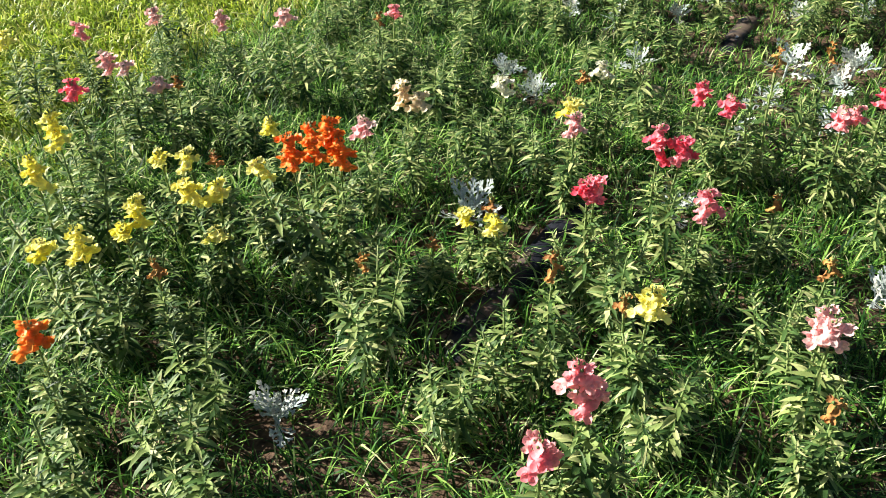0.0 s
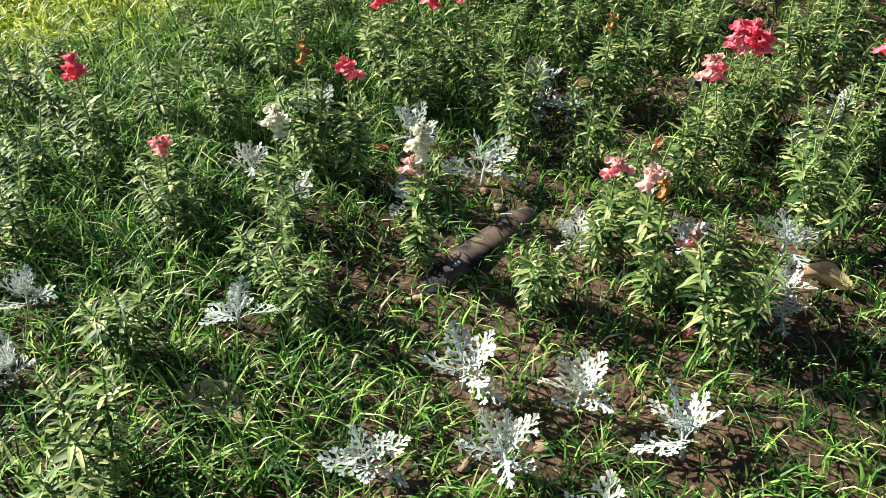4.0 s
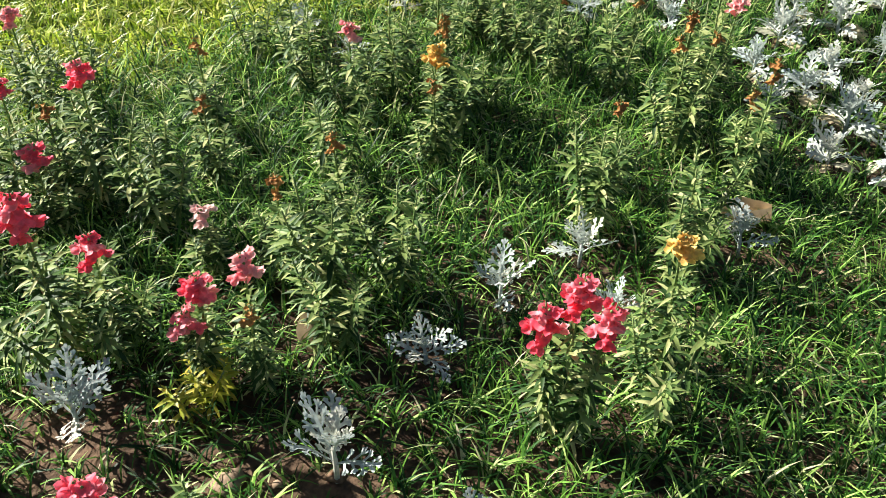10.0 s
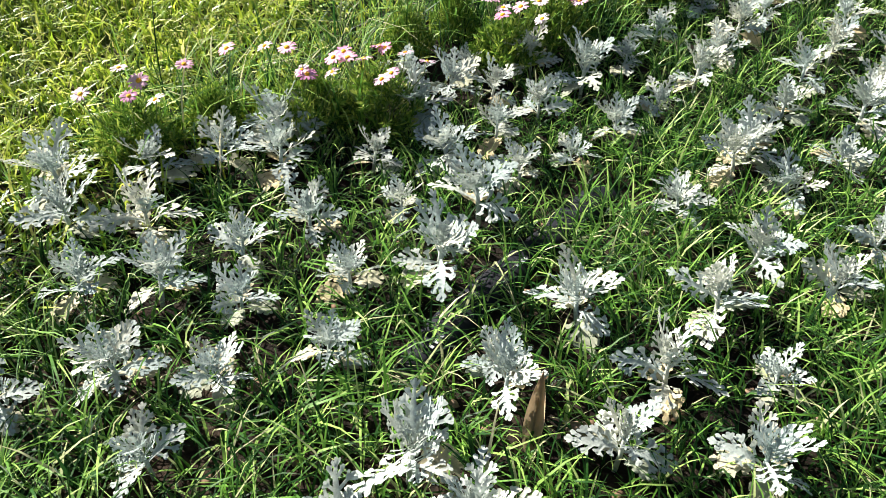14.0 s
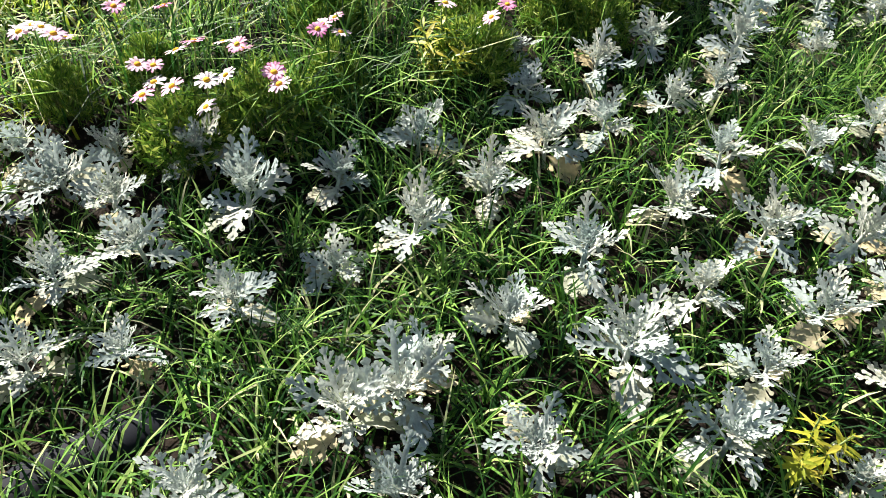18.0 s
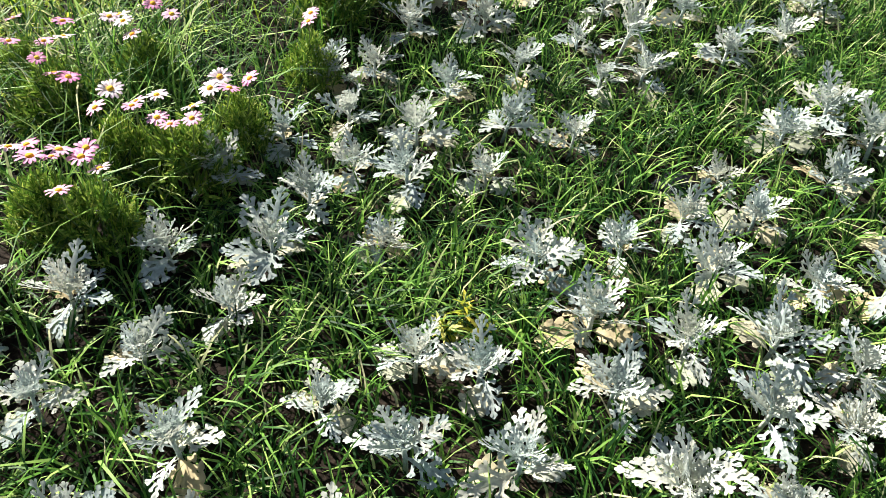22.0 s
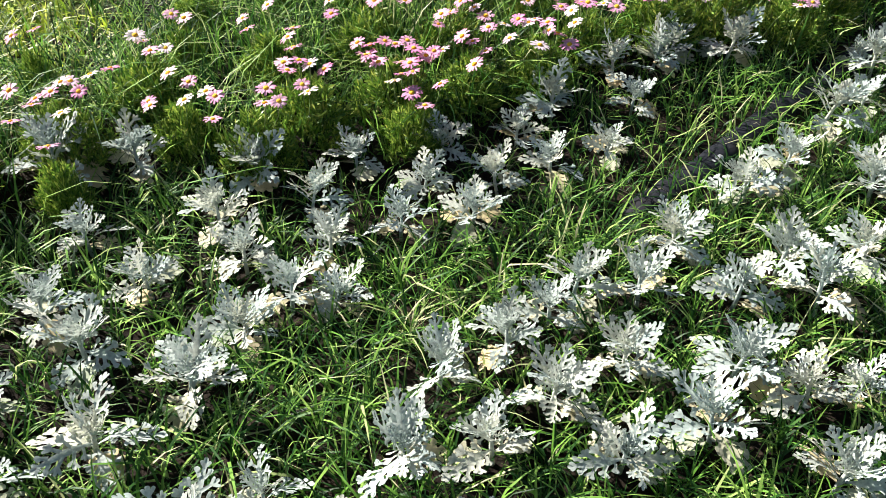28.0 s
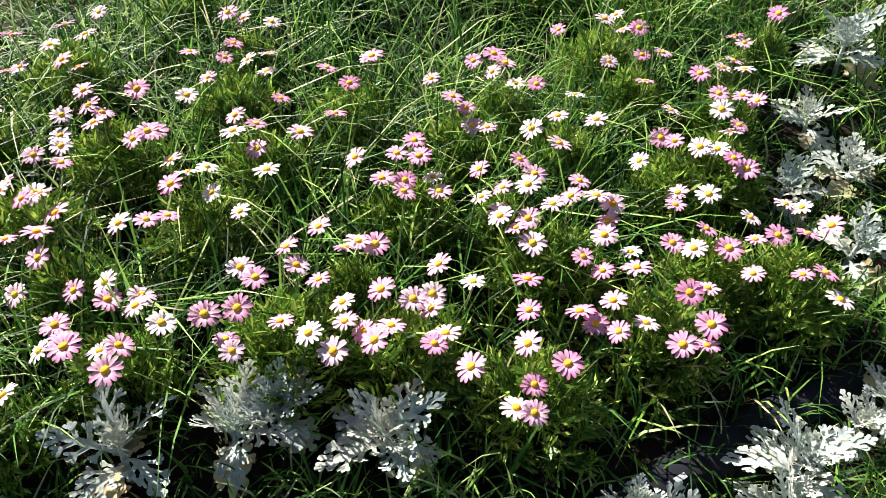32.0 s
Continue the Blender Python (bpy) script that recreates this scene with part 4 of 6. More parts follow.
snapdragon(-0.99, 1.78, [(0.00, 0.00, 0.40, "Y", 0.100)], 3, 0.33, 1)
snapdragon(-1.00, 1.65, [(0.00, 0.00, 0.36, "Y", 0.080)], 3, 0.29, 2)
snapdragon(-1.03, 2.30, [(-0.03, 0.01, 0.34, "P", 0.060), (0.03, -0.01, 0.33, "P", 0.030)], 2, 0.26, 3)
snapdragon(-1.05, 2.04, [(0.00, 0.00, 0.38, "R", 0.050)], 3, 0.31, 4)
snapdragon(-0.90, 2.32, [(-0.01, -0.04, 0.28, "P", 0.030), (0.01, 0.04, 0.25, "F", 0.040)], 2, 0.18, 5)
snapdragon(-0.79, 1.86, [(0.00, 0.00, 0.27, "Y", 0.045)], 3, 0.20, 6)
snapdragon(-0.68, 1.84, [(-0.03, -0.01, 0.28, "Y", 0.050), (0.03, 0.01, 0.27, "F", 0.040)], 2, 0.20, 7)
snapdragon(-0.61, 1.62, [(-0.04, 0.01, 0.31, "Y", 0.055), (0.03, 0.00, 0.31, "Y", 0.055), (0.01, -0.01, 0.20, "Y", 0.030)], 2, 0.13, 8)
snapdragon(-0.78, 1.58, [(0.01, 0.02, 0.28, "Y", 0.060), (-0.01, -0.02, 0.25, "Y", 0.040)], 2, 0.18, 9)
snapdragon(-0.81, 1.40, [(0.00, 0.00, 0.33, "Y", 0.080)], 3, 0.26, 10)
snapdragon(-0.93, 1.46, [(0.00, 0.00, 0.28, "Y", 0.030)], 3, 0.21, 11)
snapdragon(-0.37, 1.61, [(-0.02, -0.02, 0.42, "O", 0.090), (0.02, 0.02, 0.42, "O", 0.100)], 2, 0.35, 12)
snapdragon(-0.31, 1.68, [(0.01, -0.01, 0.37, "O", 0.070), (-0.01, 0.01, 0.41, "O", 0.080)], 2, 0.30, 13)
snapdragon(-0.55, 2.07, [(0.00, 0.00, 0.24, "Y", 0.045)], 3, 0.17, 14)
snapdragon(-0.52, 1.77, [(0.00, 0.00, 0.28, "Y", 0.040)], 3, 0.21, 15)
snapdragon(-0.28, 1.97, [(0.00, 0.00, 0.28, "P", 0.050)], 3, 0.21, 16)
snapdragon(-0.16, 2.07, [(-0.02, 0.01, 0.32, "C", 0.060), (0.02, -0.01, 0.30, "C", 0.040)], 2, 0.23, 17)
snapdragon(0.09, 2.21, [(0.00, 0.00, 0.27, "W", 0.040)], 3, 0.20, 18)
snapdragon(0.26, 1.95, [(-0.00, 0.03, 0.31, "Y", 0.040), (0.00, -0.03, 0.29, "P", 0.060)], 2, 0.22, 19)
snapdragon(0.64, 2.16, [(0.00, 0.00, 0.25, "R", 0.060)], 3, 0.18, 20)
snapdragon(0.69, 2.05, [(0.00, 0.00, 0.26, "R", 0.050)], 3, 0.19, 21)
snapdragon(0.95, 1.93, [(-0.02, -0.01, 0.28, "K", 0.050), (0.02, 0.01, 0.28, "K", 0.045)], 2, 0.21, 22)
snapdragon(1.10, 2.03, [(-0.02, -0.00, 0.28, "R", 0.050), (0.02, 0.00, 0.28, "R", 0.050)], 2, 0.21, 23)
snapdragon(0.80, 2.08, [(0.00, 0.00, 0.38, "F", 0.070)], 3, 0.30, 24)
snapdragon(0.99, 2.21, [(0.00, 0.00, 0.34, "F", 0.060)], 3, 0.27, 25)
snapdragon(0.35, 2.26, [(-0.03, -0.03, 0.28, "F", 0.040), (0.03, 0.03, 0.27, "W", 0.040)], 2, 0.20, 26)
snapdragon(0.45, 1.72, [(-0.02, 0.01, 0.34, "R", 0.080), (0.03, -0.01, 0.33, "R", 0.060)], 2, 0.26, 27)
snapdragon(0.25, 1.54, [(-0.01, -0.01, 0.34, "R", 0.050), (0.01, 0.01, 0.34, "R", 0.030)], 2, 0.27, 28)
snapdragon(0.50, 1.54, [(0.00, 0.00, 0.29, "K", 0.065)], 3, 0.22, 29)
snapdragon(0.01, 1.72, [(-0.03, -0.01, 0.16, "Y", 0.040), (0.03, 0.01, 0.18, "F", 0.050)], 2, 0.12, 30)
snapdragon(0.05, 1.67, [(0.00, 0.00, 0.16, "Y", 0.040)], 3, 0.12, 31)
snapdragon(-0.10, 1.63, [(0.00, 0.00, 0.15, "F", 0.050)], 3, 0.12, 32)
snapdragon(0.29, 1.17, [(0.01, -0.03, 0.35, "Y", 0.060), (-0.02, 0.03, 0.30, "F", 0.040)], 2, 0.23, 33)
snapdragon(0.16, 0.92, [(-0.01, -0.00, 0.40, "K", 0.050), (0.01, 0.00, 0.35, "K", 0.030)], 2, 0.28, 34)
snapdragon(0.09, 0.88, [(0.00, 0.00, 0.27, "K", 0.045)], 3, 0.20, 35)
snapdragon(0.62, 1.14, [(0.00, 0.02, 0.28, "P", 0.060), (-0.00, -0.02, 0.29, "P", 0.050)], 2, 0.21, 36)
snapdragon(0.59, 0.99, [(0.00, 0.00, 0.25, "F", 0.030)], 3, 0.18, 37)
snapdragon(-0.82, 1.16, [(0.00, 0.00, 0.30, "O", 0.050)], 3, 0.23, 38)
snapdragon(-1.06, 2.76, [(0.00, 0.00, 0.31, "P", 0.050)], 3, 0.24, 39)
snapdragon(-0.88, 2.90, [(0.00, 0.00, 0.24, "P", 0.040)], 3, 0.17, 40)
snapdragon(-0.58, 2.58, [(0.00, 0.00, 0.36, "P", 0.040)], 3, 0.29, 41)
snapdragon(0.15, 1.31, [(0.00, 0.00, 0.32, "F", 0.060)], 3, 0.25, 42)
snapdragon(-1.29, 2.68, [(0.00, 0.00, 0.30, "K", 0.040)], 3, 0.23, 43)
snapdragon(-0.25, 1.50, [(0.00, 0.00, 0.20, "F", 0.040)], 3, 0.13, 44)
snapdragon(-0.68, 1.42, [(0.00, 0.00, 0.25, "F", 0.050)], 3, 0.18, 45)
snapdragon(0.71, 1.36, [(0.00, 0.00, 0.25, "F", 0.040)], 3, 0.18, 46)
snapdragon(-0.25, 2.74, [(0.00, 0.00, 0.30, "K", 0.030)], 3, 0.23, 47)
snapdragon(0.71, 1.68, [(0.00, 0.00, 0.20, "F", 0.050)], 3, 0.13, 48)
snapdragon(1.02, 1.75, [(0.00, 0.00, 0.25, "F", 0.040)], 3, 0.18, 49)
snapdragon(-1.52, 2.63, [(0.00, 0.00, 0.30, "Y", 0.040)], 3, 0.23, 50)
snapdragon(1.48, 3.10, [(0.06, -0.02, 0.18, "K", 0.030), (-0.02, -0.01, 0.30, "F", 0.050), (-0.04, 0.04, 0.30, "P", 0.030)], 2, 0.12, 51)
snapdragon(0.60, 3.21, [(0.00, 0.00, 0.30, "W", 0.050)], 3, 0.23, 52)
snapdragon(0.35, 3.14, [(0.00, 0.00, 0.25, "K", 0.040)], 3, 0.18, 53)
snapdragon(0.94, 3.15, [(-0.01, 0.01, 0.25, "P", 0.030), (0.01, -0.01, 0.33, "W", 0.070)], 2, 0.18, 54)
snapdragon(0.02, 3.38, [(0.00, 0.00, 0.30, "R", 0.060)], 3, 0.23, 55)
snapdragon(-0.51, 3.33, [(0.00, 0.00, 0.30, "K", 0.040)], 3, 0.23, 56)
snapdragon(0.70, 3.47, [(0.00, 0.00, 0.31, "R", 0.050)], 3, 0.24, 57)
snapdragon(1.37, 3.23, [(0.00, 0.00, 0.25, "K", 0.030)], 3, 0.18, 58)
snapdragon(-0.31, 2.83, [(0.00, 0.00, 0.25, "F", 0.040)], 3, 0.18, 59)
snapdragon(-0.54, 3.14, [(0.00, 0.00, 0.25, "F", 0.040)], 3, 0.18, 60)
snapdragon(0.35, 3.94, [(0.00, 0.00, 0.31, "R", 0.050)], 3, 0.24, 61)
snapdragon(0.70, 3.96, [(-0.01, 0.03, 0.37, "R", 0.090), (-0.02, -0.04, 0.32, "R", 0.070), (0.03, 0.01, 0.34, "R", 0.080)], 2, 0.25, 62)
snapdragon(0.91, 4.22, [(-0.02, -0.00, 0.31, "R", 0.060), (0.02, 0.00, 0.31, "R", 0.050)], 2, 0.24, 63)
snapdragon(0.92, 4.05, [(0.00, 0.00, 0.31, "R", 0.080)], 3, 0.24, 64)
snapdragon(0.81, 4.08, [(0.00, 0.00, 0.25, "R", 0.050)], 3, 0.18, 65)
snapdragon(0.99, 4.54, [(-0.02, -0.03, 0.27, "R", 0.040), (0.02, 0.03, 0.34, "R", 0.070)], 2, 0.20, 66)
snapdragon(1.18, 4.38, [(0.00, 0.01, 0.33, "R", 0.060), (-0.05, -0.00, 0.38, "R", 0.080), (0.05, -0.01, 0.30, "F", 0.050)], 2, 0.23, 67)
snapdragon(1.68, 3.83, [(-0.01, -0.03, 0.32, "R", 0.085), (0.04, 0.03, 0.30, "R", 0.070), (-0.03, -0.00, 0.21, "R", 0.030)], 2, 0.14, 68)
snapdragon(1.76, 3.88, [(0.00, 0.00, 0.27, "R", 0.060)], 3, 0.20, 69)
snapdragon(1.58, 3.56, [(0.00, 0.00, 0.34, "K", 0.055)], 3, 0.27, 70)
snapdragon(2.04, 3.75, [(0.00, 0.00, 0.36, "R", 0.075)], 3, 0.29, 71)
snapdragon(2.13, 3.77, [(0.00, 0.00, 0.32, "R", 0.060)], 3, 0.25, 72)
snapdragon(2.11, 4.53, [(0.01, 0.00, 0.28, "R", 0.030), (-0.03, -0.02, 0.29, "R", 0.035), (0.03, 0.02, 0.28, "R", 0.030)], 2, 0.21, 73)
snapdragon(2.15, 4.63, [(0.00, 0.00, 0.33, "R", 0.065)], 3, 0.26, 74)
snapdragon(1.35, 3.96, [(0.00, 0.00, 0.27, "F", 0.050)], 3, 0.20, 75)
snapdragon(0.59, 3.48, [(0.00, 0.00, 0.35, "F", 0.060)], 3, 0.28, 76)
snapdragon(1.72, 4.53, [(0.01, -0.02, 0.32, "R", 0.050), (-0.03, -0.03, 0.40, "R", 0.070), (0.03, 0.05, 0.30, "R", 0.030)], 2, 0.23, 77)
snapdragon(1.58, 4.32, [(0.00, 0.00, 0.24, "F", 0.050)], 3, 0.17, 78)
snapdragon(1.25, 4.27, [(0.00, 0.00, 0.26, "F", 0.060)], 3, 0.19, 79)
snapdragon(1.75, 4.00, [(0.00, 0.00, 0.22, "F", 0.045)], 3, 0.15, 80)
snapdragon(0.85, 4.66, [(-0.03, -0.02, 0.37, "R", 0.080), (0.01, -0.01, 0.37, "R", 0.070), (0.03, 0.03, 0.38, "R", 0.080)], 2, 0.30, 81)
snapdragon(1.03, 4.92, [(-0.02, -0.02, 0.34, "R", 0.060), (0.02, 0.02, 0.29, "R", 0.040)], 2, 0.22, 82)
snapdragon(1.41, 5.29, [(0.00, 0.00, 0.25, "R", 0.050)], 3, 0.18, 83)
snapdragon(1.60, 4.83, [(-0.04, -0.00, 0.34, "R", 0.090), (0.04, 0.00, 0.31, "R", 0.060)], 2, 0.24, 84)
snapdragon(1.53, 4.73, [(0.00, 0.00, 0.29, "R", 0.050)], 3, 0.22, 85)
snapdragon(1.67, 4.63, [(0.00, 0.00, 0.35, "R", 0.050)], 3, 0.28, 86)
snapdragon(1.75, 5.08, [(0.01, 0.00, 0.38, "R", 0.065), (-0.01, 0.00, 0.36, "R", 0.050)], 2, 0.29, 87)
snapdragon(1.84, 5.13, [(0.00, 0.00, 0.28, "R", 0.050)], 3, 0.21, 88)
snapdragon(1.90, 5.41, [(0.00, 0.00, 0.16, "P", 0.030)], 3, 0.12, 89)
snapdragon(2.04, 5.10, [(-0.00, 0.01, 0.24, "R", 0.035), (0.01, 0.01, 0.25, "R", 0.030), (-0.01, -0.02, 0.19, "R", 0.040)], 2, 0.12, 90)
snapdragon(2.13, 5.13, [(-0.01, 0.02, 0.27, "K", 0.050), (0.01, -0.02, 0.20, "F", 0.030)], 2, 0.13, 91)
snapdragon(1.50, 5.44, [(0.00, 0.00, 0.22, "R", 0.050)], 3, 0.15, 92)
snapdragon(1.35, 5.47, [(0.00, 0.00, 0.31, "R", 0.080)], 3, 0.24, 93)
snapdragon(1.35, 5.57, [(0.00, 0.00, 0.30, "R", 0.030)], 3, 0.23, 94)
snapdragon(1.13, 5.92, [(0.00, 0.00, 0.30, "K", 0.030)], 3, 0.23, 95)
snapdragon(1.56, 5.58, [(0.00, 0.00, 0.36, "R", 0.050)], 3, 0.29, 96)
snapdragon(2.70, 5.14, [(-0.05, -0.00, 0.27, "R", 0.065), (0.00, 0.02, 0.32, "R", 0.075), (0.05, -0.02, 0.31, "R", 0.070)], 2, 0.20, 97)
snapdragon(2.86, 5.37, [(0.00, 0.00, 0.29, "A", 0.050)], 3, 0.22, 98)
snapdragon(2.27, 5.94, [(0.00, 0.01, 0.31, "A", 0.045), (-0.00, -0.01, 0.24, "F", 0.040)], 2, 0.17, 99)
snapdragon(2.00, 6.10, [(0.00, 0.00, 0.28, "K", 0.035)], 3, 0.21, 100)
snapdragon(2.97, 6.49, [(-0.03, -0.03, 0.37, "K", 0.050), (0.03, 0.03, 0.28, "K", 0.035)], 2, 0.21, 101)
snapdragon(2.72, 5.96, [(0.00, 0.00, 0.23, "F", 0.040)], 3, 0.16, 102)
snapdragon(3.06, 6.06, [(0.00, 0.00, 0.32, "F", 0.060)], 3, 0.24, 103)
snapdragon(2.22, 6.23, [(-0.01, 0.03, 0.26, "F", 0.040), (-0.01, -0.00, 0.37, "W", 0.028), (0.01, -0.01, 0.27, "F", 0.045), (0.01, -0.02, 0.28, "F", 0.060)], 2, 0.19, 104)
snapdragon(2.88, 6.31, [(-0.03, -0.02, 0.26, "F", 0.040), (-0.01, -0.00, 0.32, "F", 0.050), (0.06, 0.02, 0.27, "F", 0.030), (-0.01, 0.00, 0.32, "F", 0.050)], 2, 0.18, 105)
snapdragon(2.42, 6.82, [(0.00, 0.00, 0.23, "P", 0.040)], 3, 0.16, 106)
snapdragon(2.32, 6.64, [(0.00, 0.00, 0.28, "F", 0.040)], 3, 0.21, 107)
snapdragon(2.23, 6.78, [(0.00, 0.00, 0.30, "Y", 0.050)], 3, 0.23, 108)
snapdragon(1.89, 6.93, [(0.00, 0.00, 0.19, "R", 0.030)], 3, 0.12, 109)
snapdragon(2.70, 6.72, [(-0.03, 0.02, 0.22, "F", 0.040), (0.03, -0.02, 0.20, "F", 0.030)], 2, 0.13, 110)
snapdragon(2.12, 5.62, [(0.00, 0.00, 0.25, "F", 0.040)], 3, 0.18, 111)
snapdragon(1.77, 5.71, [(0.00, 0.00, 0.25, "F", 0.040)], 3, 0.18, 112)
snapdragon(2.06, 5.44, [(0.00, 0.00, 0.25, "F", 0.040)], 3, 0.18, 113)
snapdragon(3.04, 6.15, [(0.00, 0.00, 0.20, "F", 0.050)], 3, 0.13, 114)
snapdragon(2.51, 6.49, [(0.00, 0.00, 0.28, "F", 0.040)], 3, 0.21, 115)
snapdragon(2.23, 6.67, [(0.00, 0.00, 0.28, "F", 0.040)], 3, 0.21, 116)
snapdragon(1.48, 5.54, [(0.00, 0.00, 0.28, "F", 0.040)], 3, 0.21, 117)
snapdragon(1.65, 5.93, [(0.00, 0.00, 0.28, "F", 0.040)], 3, 0.21, 118)
for k, (x, y) in enumerate([
    (2.25, 4.13), (2.01, 4.34), (1.44, 3.38), (2.38, 4.47), (2.06, 4.19), (1.89, 3.56), (0.41, 0.83), (2.24, 5.24),
    (1.65, 4.25), (1.40, 4.02), (1.95, 3.67), (-0.50, 0.91), (2.42, 6.58), (1.62, 2.98), (2.31, 5.45), (1.31, 3.63),
    (1.23, 3.04), (2.87, 6.21), (2.17, 5.39), (0.33, 1.09), (-0.05, 1.15), (2.90, 5.64), (-0.76, 0.96), (2.28, 6.11),
    (1.11, 3.72), (0.04, 2.06), (0.53, 2.33), (-0.58, 1.20), (-0.23, 1.36), (1.40, 4.49), (0.62, 1.32), (1.02, 3.89),
    (0.31, 1.47), (1.74, 5.50), (1.87, 3.36), (0.26, 3.25),
]):
    snapdragon(x, y, (), 4, 0.25 + 0.035 * math.sin(5 * k), 200 + k + 0)
for k, (x, y) in enumerate([
    (-0.12, 2.48), (0.42, 2.73), (-0.01, 2.58), (1.19, 4.90), (-0.32, 2.60), (0.31, 3.59), (0.81, 3.83), (1.36, 5.13),
    (2.05, 6.28), (1.83, 6.21), (0.60, 4.37), (1.86, 3.99), (-0.01, 3.02), (2.69, 5.76), (-0.28, 2.91), (0.35, 4.43),
    (-0.69, 2.30), (-0.88, 2.44), (-1.06, 2.58),
]):
    snapdragon(x, y, (), 4, 0.25 + 0.035 * math.sin(5 * k), 200 + k + 40)
for k, (x, y) in enumerate([
    (-0.14, 3.56), (1.60, 6.36), (-0.62, 3.63), (-1.68, 2.59), (-1.15, 3.04), (-1.50, 2.79), (-0.07, 4.22), (-1.17, 3.20),
    (-1.60, 1.32), (-1.91, 1.51), (1.60, 5.73), (-1.71, 1.52), (0.94, 5.51), (-0.46, 3.56), (-1.85, 2.17), (1.24, 5.88),
    (-0.35, 3.82), (-1.69, 2.29), (0.31, 5.12), (0.58, 5.46), (0.76, 4.51), (-1.69, 1.98), (1.21, 6.04), (2.18, 6.56),
]):
    snapdragon(x, y, (), 3, 0.22 + 0.04 * math.sin(3 * k), 400 + k + 0)
for k, (x, y) in enumerate([
    (-0.57, 1.04), (-0.53, 2.87), (0.20, 2.08), (0.74, 2.90), (0.06, 1.25), (-0.74, 2.69), (-0.14, 2.70), (-0.12, 3.27),
    (-0.41, 2.77), (-0.42, 3.15), (-0.33, 3.60), (0.10, 3.61), (-0.03, 2.25), (0.49, 2.45), (0.63, 3.02), (0.14, 3.98),
    (0.35, 4.15), (1.63, 3.08), (1.70, 3.69), (1.94, 4.24), (1.05, 4.32), (0.64, 4.05), (1.33, 4.59), (1.71, 5.23),
    (0.65, 4.71), (0.67, 4.84), (1.12, 5.13), (1.38, 5.70), (2.21, 4.75), (2.86, 5.23), (2.93, 5.78), (1.06, 5.53),
    (2.03, 5.83), (2.04, 6.41), (2.34, 6.25), (2.94, 6.62), (2.12, 6.73), (1.71, 6.41), (2.69, 6.47),
]):
    snapdragon(x, y, (), 3, 0.24 + 0.04 * math.sin(4 * k), 600 + k)

# ---- pink and white marguerite daisies ----
def feathery_mound(seed, rad, high):
    r = random.Random(seed)
    sh = Shape()
    for _ in range(230):
        a, c = r.uniform(0, 6.28), math.sqrt(r.uniform(0, 1))
        rr = rad * c * r.uniform(0.85, 1.08)
        top = high * (1 - 0.62 * c * c) * r.uniform(0.72, 1.06)
        tip = Vector((math.cos(a) * rr, math.sin(a) * rr, top))
        if r.random() < 0.25:
            tip.z *= r.uniform(0.35, 0.8)
        d = (Vector((tip.x, tip.y, 0)) * 0.9 + Vector((r.uniform(-0.05, 0.05), r.uniform(-0.05, 0.05), 0.13))).normalized()
        L = r.uniform(0.04, 0.085)
        s0 = tip - d * L
        side = d.orthogonal().normalized()
        side.rotate(Matrix.Rotation(r.uniform(0, 6.28), 3, d))
        sh.ribbon([s0, tip], [0.0009, 0.0006], side)
        for k in range(5):
            p = s0 + d * L * (0.25 + 0.17 * k)
            for sg in (-1, 1):
                e = (d * 0.75 + side * sg * 0.8 + Vector((r.uniform(-0.3, 0.3), r.uniform(-0.3, 0.3), r.uniform(-0.2, 0.4)))).normalized()
                l = r.uniform(0.022, 0.036)
                w = e.cross(Vector((r.uniform(-1, 1), r.uniform(-1, 1), 0.4))).normalized() * 0.0034
                sh.add([p, p + e * l * 0.6 + w, p + e * l, p + e * l * 0.6 - w], [(0, 1, 2, 3)])
    return sh.mesh("foliage", M_DAISY_LEAF)


def mound_stems(seed, rad, high):
    r = random.Random(seed)
    sh = Shape()
    for i in range(12):
        a = i * 0.53 + r.uniform(-0.2, 0.2)
        q = Vector((math.cos(a) * rad * 0.6, math.sin(a) * rad * 0.6, high * 0.75))
        sh.tube([(0, 0, -0.02), q * 0.5, q], [0.003, 0.0025, 0.0015], 5)
    return sh.mesh("woody_base", M_SNAP_STEM)


MOUND = [(feathery_mound(80 + i, 0.16, 0.19), mound_stems(90 + i, 0.16, 0.19)) for i in range(4)]


def daisy_rays(seed):
    r = random.Random(seed)
    sh = Shape()
    n = 15
    for i in range(n):
        a = 2 * math.pi * i / n + r.uniform(-0.07, 0.07)
        d, side = Vector((math.cos(a), math.sin(a), 0)), Vector((-math.sin(a), math.cos(a), 0))
        L, dz = 0.024 * r.uniform(0.9, 1.08), r.uniform(-0.003, 0.003)
        sh.ribbon([d * 0.005, d * L * 0.55 + Vector((0, 0, 0.0025 + dz * 0.5)), d * L * 0.88 + Vector((0, 0, 0.0015 + dz)), d * L + Vector((0, 0, 0.0008 + dz))], [0.0014, 0.0032, 0.0029, 0.0012], side, 0.2)
    return sh.mesh("petals", M_DAISY)


def daisy_disc():
    sh = Shape()
    sh.tube([(0, 0, -0.002), (0, 0, 0.002), (0, 0, 0.0042), (0, 0, 0.0052)], [0.004, 0.0066, 0.0052, 0.002], 10)
    return sh.mesh("disc", M_DISC)


RAYS, DISC = [daisy_rays(100), daisy_rays(101), daisy_rays(102)], daisy_disc()


